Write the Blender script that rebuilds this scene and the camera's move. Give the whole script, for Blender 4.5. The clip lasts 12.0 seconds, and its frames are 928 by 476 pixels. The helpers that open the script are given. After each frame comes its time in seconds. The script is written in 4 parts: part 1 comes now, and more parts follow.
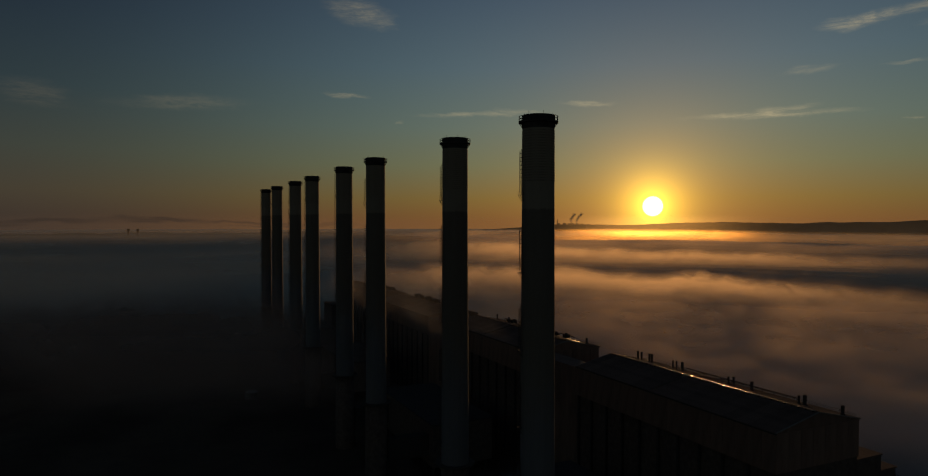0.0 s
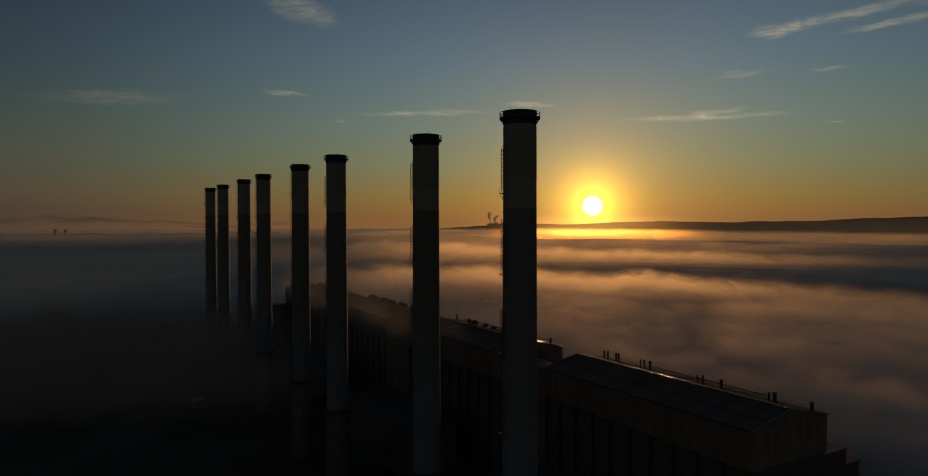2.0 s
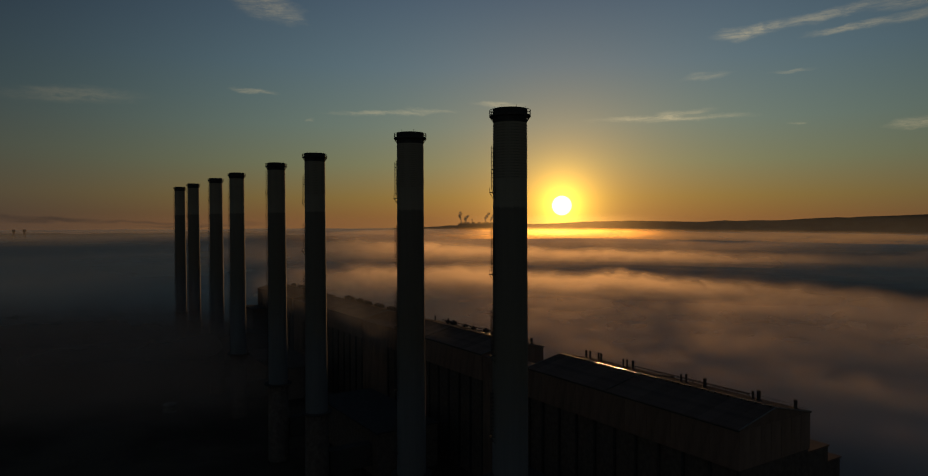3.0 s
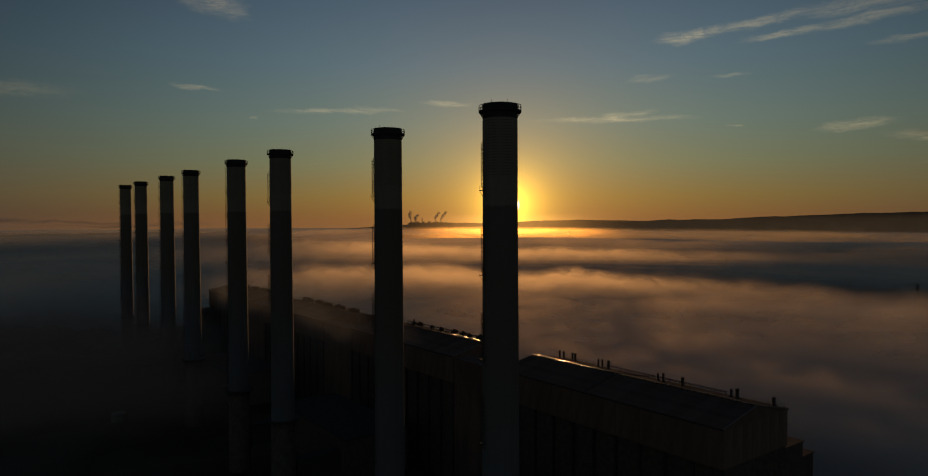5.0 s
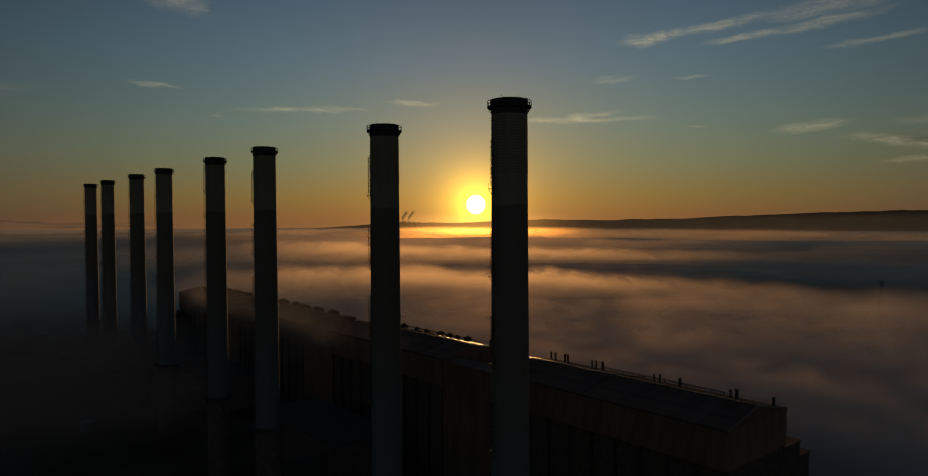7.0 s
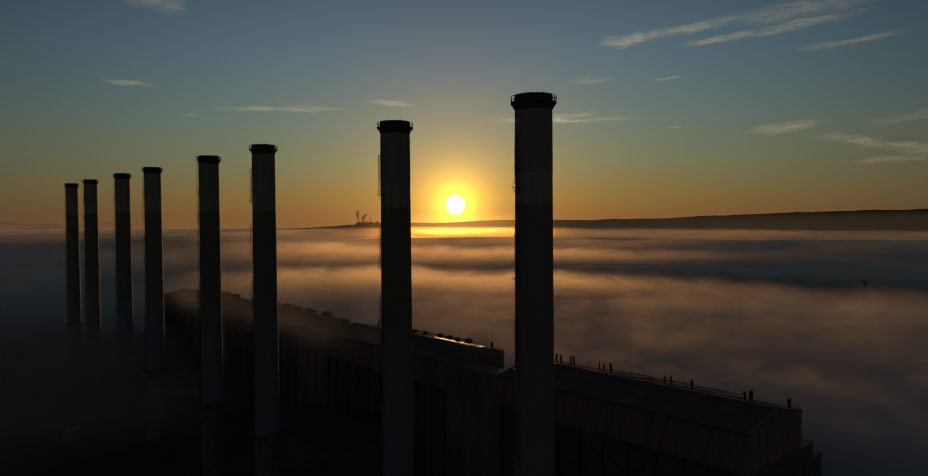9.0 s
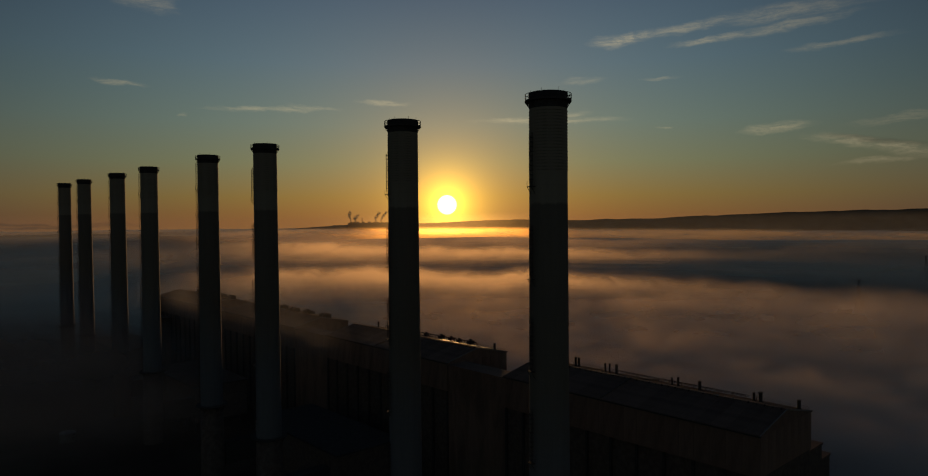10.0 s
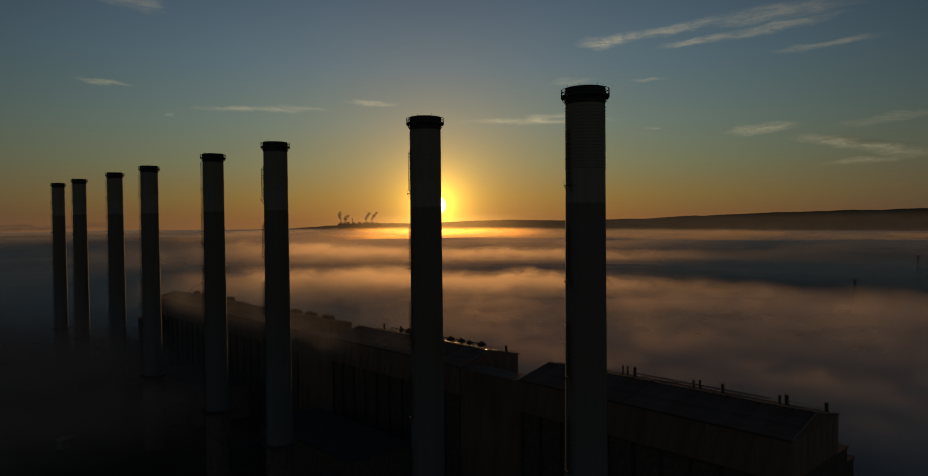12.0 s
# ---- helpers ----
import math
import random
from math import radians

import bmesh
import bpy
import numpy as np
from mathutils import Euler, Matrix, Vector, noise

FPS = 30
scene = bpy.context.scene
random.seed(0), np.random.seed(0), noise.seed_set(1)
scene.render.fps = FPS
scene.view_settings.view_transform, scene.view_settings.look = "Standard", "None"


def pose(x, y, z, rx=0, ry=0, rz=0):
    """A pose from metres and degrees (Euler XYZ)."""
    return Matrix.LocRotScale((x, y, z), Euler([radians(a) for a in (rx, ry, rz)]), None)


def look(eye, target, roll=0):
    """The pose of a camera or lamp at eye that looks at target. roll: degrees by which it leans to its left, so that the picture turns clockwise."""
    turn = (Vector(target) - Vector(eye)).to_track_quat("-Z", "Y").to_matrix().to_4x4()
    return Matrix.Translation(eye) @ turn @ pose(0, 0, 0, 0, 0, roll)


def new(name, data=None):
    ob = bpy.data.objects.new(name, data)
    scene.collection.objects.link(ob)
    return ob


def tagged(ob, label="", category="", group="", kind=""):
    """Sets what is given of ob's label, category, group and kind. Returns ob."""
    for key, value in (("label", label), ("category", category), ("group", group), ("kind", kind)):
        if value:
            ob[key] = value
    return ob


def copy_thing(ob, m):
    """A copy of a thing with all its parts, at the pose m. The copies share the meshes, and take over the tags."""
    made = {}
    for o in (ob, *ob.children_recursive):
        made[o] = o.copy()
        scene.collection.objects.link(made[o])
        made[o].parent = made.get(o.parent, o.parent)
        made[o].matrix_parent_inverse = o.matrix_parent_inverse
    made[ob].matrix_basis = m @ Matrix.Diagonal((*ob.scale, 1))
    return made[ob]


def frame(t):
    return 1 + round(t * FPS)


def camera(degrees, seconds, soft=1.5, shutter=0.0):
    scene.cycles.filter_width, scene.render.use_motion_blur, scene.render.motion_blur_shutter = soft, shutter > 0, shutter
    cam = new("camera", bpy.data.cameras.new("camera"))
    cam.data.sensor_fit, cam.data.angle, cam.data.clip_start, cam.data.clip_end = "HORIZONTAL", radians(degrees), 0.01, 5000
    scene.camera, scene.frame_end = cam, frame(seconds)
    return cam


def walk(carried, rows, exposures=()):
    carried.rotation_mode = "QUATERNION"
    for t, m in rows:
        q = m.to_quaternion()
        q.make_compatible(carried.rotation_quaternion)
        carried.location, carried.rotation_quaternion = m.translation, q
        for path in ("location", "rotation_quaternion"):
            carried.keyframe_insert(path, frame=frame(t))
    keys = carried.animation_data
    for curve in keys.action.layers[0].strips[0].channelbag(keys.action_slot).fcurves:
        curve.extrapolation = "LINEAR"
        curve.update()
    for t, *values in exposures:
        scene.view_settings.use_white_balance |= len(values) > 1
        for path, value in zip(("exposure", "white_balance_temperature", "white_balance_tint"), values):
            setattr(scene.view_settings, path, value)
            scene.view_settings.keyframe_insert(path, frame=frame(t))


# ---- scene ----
cam = camera(69.4, 12.0, soft=1.1)
METRES, EYE, TILT, LEAN, TURN = 64.0, 110.0, 1.42, 0.3, -25.2
ROWS = [
    (0.0, 0.0029, 0.0013, 0.0007, 0.024, -2.769, -0.317),
    (0.5, -0.0307, 0.0259, -0.0003, -1.104, -2.767, -0.318),
    (1.0, -0.0641, 0.0512, -0.0014, -2.305, -2.769, -0.322),
    (1.5, -0.0974, 0.0770, -0.0024, -3.559, -2.773, -0.328),
    (2.0, -0.1305, 0.1034, -0.0034, -4.843, -2.779, -0.335),
    (2.5, -0.1633, 0.1302, -0.0044, -6.129, -2.786, -0.343),
    (3.0, -0.1959, 0.1575, -0.0053, -7.393, -2.794, -0.350),
    (5.0, -0.3229, 0.2701, -0.0090, -11.789, -2.822, -0.370),
    (5.5, -0.3538, 0.2989, -0.0099, -12.655, -2.826, -0.370),
    (6.0, -0.3842, 0.3280, -0.0108, -13.420, -2.829, -0.369),
    (6.5, -0.4143, 0.3572, -0.0117, -14.088, -2.831, -0.365),
    (7.0, -0.4440, 0.3866, -0.0126, -14.670, -2.830, -0.359),
    (9.0, -0.5594, 0.5047, -0.0163, -16.419, -2.813, -0.320),
    (9.5, -0.5875, 0.5343, -0.0172, -16.785, -2.805, -0.309),
    (10.0, -0.6154, 0.5638, -0.0182, -17.137, -2.796, -0.297),
    (10.5, -0.6431, 0.5933, -0.0192, -17.470, -2.787, -0.287),
    (11.0, -0.6707, 0.6227, -0.0202, -17.764, -2.777, -0.278),
    (11.5, -0.6983, 0.6519, -0.0212, -17.981, -2.768, -0.272),
    (12.0, -0.7258, 0.6811, -0.0222, -18.062, -2.760, -0.270),
]
walk(cam, [(t, pose(0, 0, EYE, TILT, LEAN, TURN) @ pose(METRES * x, METRES * y, METRES * z, 90 + pitch, roll, yaw)) for t, x, y, z, yaw, pitch, roll in ROWS],
     exposures=((0.0, -0.26), (0.5, -0.02), (1.0, 0.04), (1.5, 0.05), (3.0, 0.05), (5.0, 0.0), (12.0, 0.0)))

# ---- light and sky ----
SUN_AZ, SUN_EL = 40.9, 1.32          # degrees from +y towards +x, and above the horizon
SUN_DIR = Vector((math.sin(radians(SUN_AZ)) * math.cos(radians(SUN_EL)), math.cos(radians(SUN_AZ)) * math.cos(radians(SUN_EL)), math.sin(radians(SUN_EL))))
sun_data = bpy.data.lights.new("sun", "SUN")
sun_data.energy, sun_data.angle, sun_data.color = 1.9, radians(4.5), (1.0, 0.54, 0.22)
sun = new("sun", sun_data)
sun.matrix_world = look((0, 0, 400), Vector((0, 0, 400)) - SUN_DIR - Vector((0, 0, 0.022)))
scene.cycles.transparent_max_bounces = 48


class Nodes:
    """Short hand for node trees."""

    def __init__(self, tree):
        self.t = tree
        tree.nodes.clear()

    def add(self, kind, ins=None, **props):
        n = self.t.nodes.new(kind)
        for k, v in props.items():
            setattr(n, k, v)
        for k, v in (ins or {}).items():
            if isinstance(v, bpy.types.NodeSocket):
                self.t.links.new(v, n.inputs[k])
            else:
                n.inputs[k].default_value = v
        return n

    def m(self, op, a, b=None, c=None, clamp=False):
        ins = {i: v for i, v in enumerate((a, b, c)) if v is not None}
        return self.add("ShaderNodeMath", ins, operation=op, use_clamp=clamp).outputs[0]

    def step(self, v, lo, hi, a=0.0, b=1.0):
        return self.add("ShaderNodeMapRange", {0: v, 1: lo, 2: hi, 3: a, 4: b}, interpolation_type="SMOOTHSTEP").outputs[0]

    def mix(self, f, a, b, mode="MIX"):
        n = self.add("ShaderNodeMix", None, data_type="RGBA", blend_type=mode)
        for i, v in ((0, f), (6, a), (7, b)):
            if isinstance(v, bpy.types.NodeSocket):
                self.t.links.new(v, n.inputs[i])
            else:
                n.inputs[i].default_value = v if i == 0 else (*v, 1.0)
        return n.outputs[2]

    def ramp(self, f, stops):
        n = self.add("ShaderNodeValToRGB", {0: f})
        e = n.color_ramp.elements
        while len(e) < len(stops):
            e.new(0.5)
        for el, (p, c) in zip(e, stops):
            el.position, el.color = p, (*c, 1.0)
        return n.outputs[0]

    def noise(self, vec, scale, detail=4.0, rough=0.55, dist=0.0):
        return self.add("ShaderNodeTexNoise", {"Vector": vec, "Scale": scale, "Detail": detail, "Roughness": rough, "Distortion": dist}).outputs["Fac"]

    def scaled(self, vec, s, loc=(0, 0, 0), rot=(0, 0, 0)):
        return self.add("ShaderNodeMapping", {"Vector": vec, "Scale": s, "Location": loc, "Rotation": rot}).outputs[0]


def srgb(r, g, b):
    """A linear colour from the 0 to 255 values of a picture."""
    return tuple((c / 255 / 12.92) if c < 10.3 else ((c / 255 + 0.055) / 1.055) ** 2.4 for c in (r, g, b))


def build_sky():
    world = bpy.data.worlds.new("dawn_sky")
    scene.world = world
    world.use_nodes = True
    n = Nodes(world.node_tree)
    d = n.add("ShaderNodeTexCoord").outputs["Generated"]
    d = n.add("ShaderNodeVectorMath", {0: d}, operation="NORMALIZE").outputs[0]
    sep = n.add("ShaderNodeSeparateXYZ", {0: d})
    x, y, z = sep.outputs
    el = n.m("MULTIPLY", n.m("ARCSINE", z), 180 / math.pi)
    az = n.m("MULTIPLY", n.m("ARCTAN2", x, y), 180 / math.pi)
    dot = n.add("ShaderNodeVectorMath", {0: d, 1: SUN_DIR}, operation="DOT_PRODUCT").outputs["Value"]
    ang = n.m("MULTIPLY", n.m("ARCCOSINE", n.m("MINIMUM", dot, 1.0)), 180 / math.pi)
    away = n.m("ABSOLUTE", n.m("SUBTRACT", az, SUN_AZ))
    h = n.m("DIVIDE", n.m("MAXIMUM", el, 0.0), 40.0, clamp=True)
    near = n.ramp(h, [(0.0, srgb(130, 88, 48)), (0.05, srgb(126, 106, 58)), (0.12, srgb(112, 119, 90)), (0.2, srgb(100, 119, 110)), (0.32, srgb(84, 108, 118)), (0.47, srgb(66, 87, 105)), (1.0, srgb(40, 55, 75))])
    far = n.ramp(h, [(0.0, srgb(66, 55, 48)), (0.06, srgb(71, 65, 54)), (0.14, srgb(63, 68, 62)), (0.25, srgb(47, 61, 66)), (0.4, srgb(35, 48, 60)), (0.5, srgb(29, 40, 54)), (1.0, srgb(22, 32, 46))])
    side = n.step(away, 6.0, 53.0, 1.0, 0.0)
    sky = n.mix(side, far, near)
    # the unseen sky behind is brightened and warmed as fill for the dark sides
    sky = n.mix(1.0, sky, n.mix(n.step(away, 70.0, 130.0), (1, 1, 1), (2.9, 2.75, 2.5)), "MULTIPLY")
    # the aureole round the sun
    g1 = n.m("EXPONENT", n.m("MULTIPLY", ang, -1 / 1.25))
    g2 = n.m("EXPONENT", n.m("MULTIPLY", ang, -1 / 4.2))
    glow = n.add("ShaderNodeCombineXYZ", {0: n.m("ADD", n.m("MULTIPLY", g1, 3.4), n.m("MULTIPLY", g2, 0.7)), 1: n.m("ADD", n.m("MULTIPLY", g1, 2.0), n.m("MULTIPLY", g2, 0.34)), 2: n.m("ADD", n.m("MULTIPLY", g1, 0.12), n.m("MULTIPLY", g2, 0.08))}).outputs[0]
    sky = n.mix(1.0, sky, glow, "ADD")
    disc = n.step(ang, 0.56, 0.88, 1.0, 0.0)
    sky = n.mix(1.0, sky, n.mix(disc, (0, 0, 0), (6.0, 5.5, 4.0)), "ADD")
    vec = n.add("ShaderNodeCombineXYZ", {0: az, 1: el}).outputs[0]
    warp = n.add("ShaderNodeTexNoise", {"Vector": n.scaled(vec, (0.3, 0.9, 1)), "Scale": 1.0, "Detail": 4.0, "Roughness": 0.6}).outputs["Color"]
    warp = n.add("ShaderNodeVectorMath", {0: n.add("ShaderNodeVectorMath", {0: warp, 1: (0.5, 0.5, 0.5)}, operation="SUBTRACT").outputs[0], 1: (3.0, 1.1, 0.0)}, operation="MULTIPLY").outputs[0]
    bent = n.add("ShaderNodeVectorMath", {0: vec, 1: warp}, operation="ADD").outputs[0]

    def masks(clouds):
        """Soft ellipses: azimuth, height, half width, half height, tilt, strength."""
        cover = None
        for ca, ce, w, hh, tilt, s in clouds:
            local = n.scaled(n.add("ShaderNodeVectorMath", {0: bent, 1: (ca, ce, 0)}, operation="SUBTRACT").outputs[0], (1, 1, 1), (0, 0, 0), (0, 0, -radians(tilt)))
            q = n.add("ShaderNodeVectorMath", {0: n.scaled(local, (1 / w, 1 / hh, 1)), 1: (0, 0, 0)}, operation="DISTANCE").outputs["Value"]
            mask = n.m("MULTIPLY", n.step(q, 0.15, 1.1, 1.0, 0.0), s)
            cover = mask if cover is None else n.m("MAXIMUM", cover, mask)
        return cover

    cover = masks(((16.3, 17.1, 3.3, 1.2, -13, 0.5), (18.2, 16.4, 1.5, 0.7, -15, 0.4), (49.3, 8.3, 6.8, 0.34, -1, 0.85), (50.5, 8.6, 3.0, 0.45, 4, 0.5), (26.5, 9.15, 6.0, 0.26, 2, 0.5), (29.8, 9.4, 2.6, 0.22, -3, 0.5), (35.6, 9.9, 2.6, 0.28, -2, 0.6), (15.4, 10.5, 2.0, 0.32, -4, 0.55),
                   (-7.5, 9.2, 3.0, 1.1, -10, 0.3), (2.2, 9.3, 6.0, 0.7, 3, 0.3), (55.8, 14.5, 3.4, 0.6, 6, 0.85), (61.0, 15.0, 5.0, 0.5, 5, 0.6), (68.0, 15.4, 7.0, 0.7, 2, 0.4), (62.5, 13.95, 3.6, 0.32, 5, 0.65), (68.0, 14.4, 5.5, 0.5, 5, 0.45), (71.5, 12.75, 4.2, 0.3, 4, 0.45), (67.2, 7.0, 2.7, 0.42, 3, 0.75), (74.2, 5.25, 5.6, 0.55, -12, 0.8), (75.0, 4.2, 4.0, 0.3, 3, 0.5), (75.8, 7.1, 4.0, 0.4, 3, 0.45), (19.7, 8.35, 0.4, 0.2, 0, 0.4), (52.3, 11.4, 2.3, 0.4, 6, 0.3), (58.5, 11.3, 1.8, 0.15, 0, 0.3), (59.2, 7.3, 0.9, 0.12, 0, 0.4)))
    wisp = n.noise(n.scaled(vec, (0.35, 2.2, 1), (0, 0, 0), (0, 0, radians(-5))), 1.0, 7, 0.65, 0.8)
    fine = n.noise(n.scaled(bent, (1.6, 9.0, 1), (7, 3, 0), (0, 0, radians(-8))), 1.0, 5, 0.65, 0.6)
    wisp = n.step(n.m("ADD", n.m("MULTIPLY", wisp, 0.68), n.m("MULTIPLY", fine, 0.32)), 0.34, 0.68, 0.15, 1.0)
    cloud = n.mix(side, srgb(128, 116, 96), srgb(206, 190, 150))
    sky = n.mix(n.m("MULTIPLY", n.m("MULTIPLY", cover, wisp), 0.62), sky, cloud)
    # dim banks of stratus low over the horizon
    low = masks(((-8.0, 0.05, 9.0, 0.28, 1, 0.6), (0.5, 0.2, 5.0, 0.32, -2, 0.7), (9.0, -0.1, 9.0, 0.14, -1, 0.55), (11.0, -0.32, 6.0, 0.1, 0, 0.7), (74.0, 5.6, 4.0, 0.35, -10, 0.35)))
    streak = n.step(n.noise(n.scaled(vec, (0.12, 3.0, 1), (3, 1, 0)), 1.0, 4, 0.6), 0.3, 0.6, 0.4, 1.0)
    sky = n.mix(n.m("MULTIPLY", low, streak), sky, srgb(42, 38, 37))
    # under the horizon the sky is as dark as the hazy land
    sky = n.mix(n.step(el, -6.0, -0.8, 1.0, 0.0), sky, srgb(40, 36, 34))
    back = n.add("ShaderNodeBackground", {0: sky, 1: 1.0}).outputs[0]
    # a trace of a physical dawn sky over it
    nish = n.add("ShaderNodeTexSky", sky_type="NISHITA", sun_disc=False, sun_elevation=radians(SUN_EL), sun_rotation=radians(SUN_AZ), altitude=100.0, air_density=1.0, dust_density=2.0)
    both = n.add("ShaderNodeAddShader", {0: back, 1: n.add("ShaderNodeBackground", {0: nish.outputs[0], 1: 0.004}).outputs[0]}).outputs[0]
    n.add("ShaderNodeOutputWorld", {0: both})


build_sky()


# ---- materials ----
def material(name):
    m = bpy.data.materials.new(name)
    m.use_nodes = True
    n = Nodes(m.node_tree)
    return m, n


def surface(name, dark, light, rough=0.75, metal=0.0, scale=0.6, fine=9.0, bump=0.25, stretch=(1, 1, 1), vary=0.25, spec=0.06):
    """A weathered surface: stains at a large scale, grain at a small one, each object a little apart."""
    m, n = material(name)
    co = n.scaled(n.add("ShaderNodeTexCoord").outputs["Object"], stretch)
    big = n.noise(co, scale, 5, 0.6, 0.4)
    small = n.noise(co, fine, 4, 0.6)
    rnd = n.add("ShaderNodeObjectInfo").outputs["Random"]
    f = n.m("ADD", n.m("MULTIPLY", n.step(big, 0.3, 0.7), 0.65), n.m("MULTIPLY", small, 0.35))
    f = n.m("ADD", f, n.m("MULTIPLY", n.m("SUBTRACT", rnd, 0.5), vary), clamp=True)
    col = n.mix(f, dark, light)
    b = n.add("ShaderNodeBump", {"Height": small, "Strength": bump, "Distance": 0.05}).outputs[0]
    p = n.add("ShaderNodeBsdfPrincipled", {"Base Color": col, "Roughness": n.m("ADD", n.m("MULTIPLY", big, 0.2), rough - 0.1), "Metallic": metal, "Specular IOR Level": spec, "Normal": b})
    n.add("ShaderNodeOutputMaterial", {0: p.outputs[0]})
    return m


def concrete_shaft():
    """Concrete with a pale weathered top, a sooty middle, a foot greyed to stand in for haze, drip streaks and lift
    joints.
    """
    m, n = material("chimney_concrete")
    co = n.add("ShaderNodeTexCoord").outputs["Object"]
    z = n.add("ShaderNodeSeparateXYZ", {0: co}).outputs[2]
    streak = n.noise(n.scaled(co, (1.1, 1.1, 0.05)), 1.0, 5, 0.65)
    big = n.noise(co, 0.16, 4, 0.6, 0.3)
    grain = n.noise(co, 6.0, 4, 0.6)
    zz = n.m("ADD", z, n.m("MULTIPLY", n.m("SUBTRACT", streak, 0.5), 1.2))
    top = n.step(zz, 113.2, 113.9)
    foot = n.step(n.m("ADD", z, n.m("MULTIPLY", big, 22)), 92.0, 62.0)
    tint = n.m("ADD", n.m("MULTIPLY", streak, 0.5), n.m("MULTIPLY", grain, 0.5))
    pale = n.mix(tint, (0.12, 0.104, 0.07), (0.235, 0.2, 0.138))
    soot = n.mix(tint, (0.066, 0.055, 0.04), (0.135, 0.115, 0.085))
    grey = n.mix(tint, (0.062, 0.061, 0.06), (0.13, 0.13, 0.128))
    rnd = n.add("ShaderNodeObjectInfo").outputs["Random"]
    # some tops have kept less of their pale coat than others
    col = n.mix(n.m("MULTIPLY", top, n.step(rnd, -0.2, 0.5, 0.3, 1.0)), n.mix(foot, soot, grey), pale)
    lift = n.m("LESS_THAN", n.m("FRACT", n.m("DIVIDE", z, 2.3)), 0.035)
    col = n.mix(n.m("MULTIPLY", lift, 0.12), col, (0.03, 0.03, 0.028))
    col = n.mix(1.0, col, n.mix(rnd, (0.75, 0.75, 0.75), (1, 1, 1)), "MULTIPLY")
    b = n.add("ShaderNodeBump", {"Height": grain, "Strength": 0.3, "Distance": 0.05}).outputs[0]
    p = n.add("ShaderNodeBsdfPrincipled", {"Base Color": col, "Roughness": 0.85, "Specular IOR Level": 0.2, "Normal": b})
    n.add("ShaderNodeOutputMaterial", {0: p.outputs[0]})
    return m


CONCRETE = concrete_shaft()
SOOT = surface("sooty_concrete", (0.02, 0.019, 0.017), (0.05, 0.047, 0.042), 0.9)
STEEL = surface("dark_steel", (0.025, 0.022, 0.019), (0.06, 0.052, 0.044), 0.85, 0.0, 2.0)
HOOP = surface("weathered_hoops", (0.11, 0.095, 0.066), (0.2, 0.17, 0.12), 0.85, 0.0, 0.5, 6.0, 0.2, (1, 1, 1), 0.05)
SHEET = surface("roof_sheeting", (0.07, 0.044, 0.032), (0.125, 0.082, 0.06), 0.85, 0.0, 0.25, 5.0, 0.15, (1, 0.3, 1), 0.5)
CLAD = surface("wall_cladding", (0.08, 0.052, 0.037), (0.155, 0.102, 0.074), 0.8, 0.0, 0.2, 5.0, 0.2, (1, 1, 0.25), 0.3)
BRICK = surface("dark_lower_wall", (0.05, 0.037, 0.029), (0.1, 0.076, 0.06), 0.85)
TRIM = surface("pale_trim", (0.09, 0.085, 0.078), (0.17, 0.16, 0.145), 0.6)
GALV = surface("galvanised_metal", (0.05, 0.036, 0.022), (0.15, 0.11, 0.07), 0.22, 1.0, 1.5, 9.0, 0.05)
GLINT_METAL = surface("glint_metal", (0.03, 0.019, 0.009), (0.14, 0.085, 0.04), 0.36, 1.0, 0.5)
ASPHALT = surface("yard_ground", (0.028, 0.021, 0.015), (0.085, 0.062, 0.043), 0.95, 0.0, 0.02, 0.6, 0.3)
WOODS = surface("wooded_hill", (0.04, 0.045, 0.03), (0.1, 0.1, 0.07), 1.0, 0.0, 0.012, 0.08, 0.4)
LEAF = surface("leaf_clumps", (0.03, 0.04, 0.02), (0.07, 0.08, 0.04), 0.9)
PALE = surface("pale_tank_steel", (0.1, 0.1, 0.095), (0.17, 0.17, 0.16), 0.6)


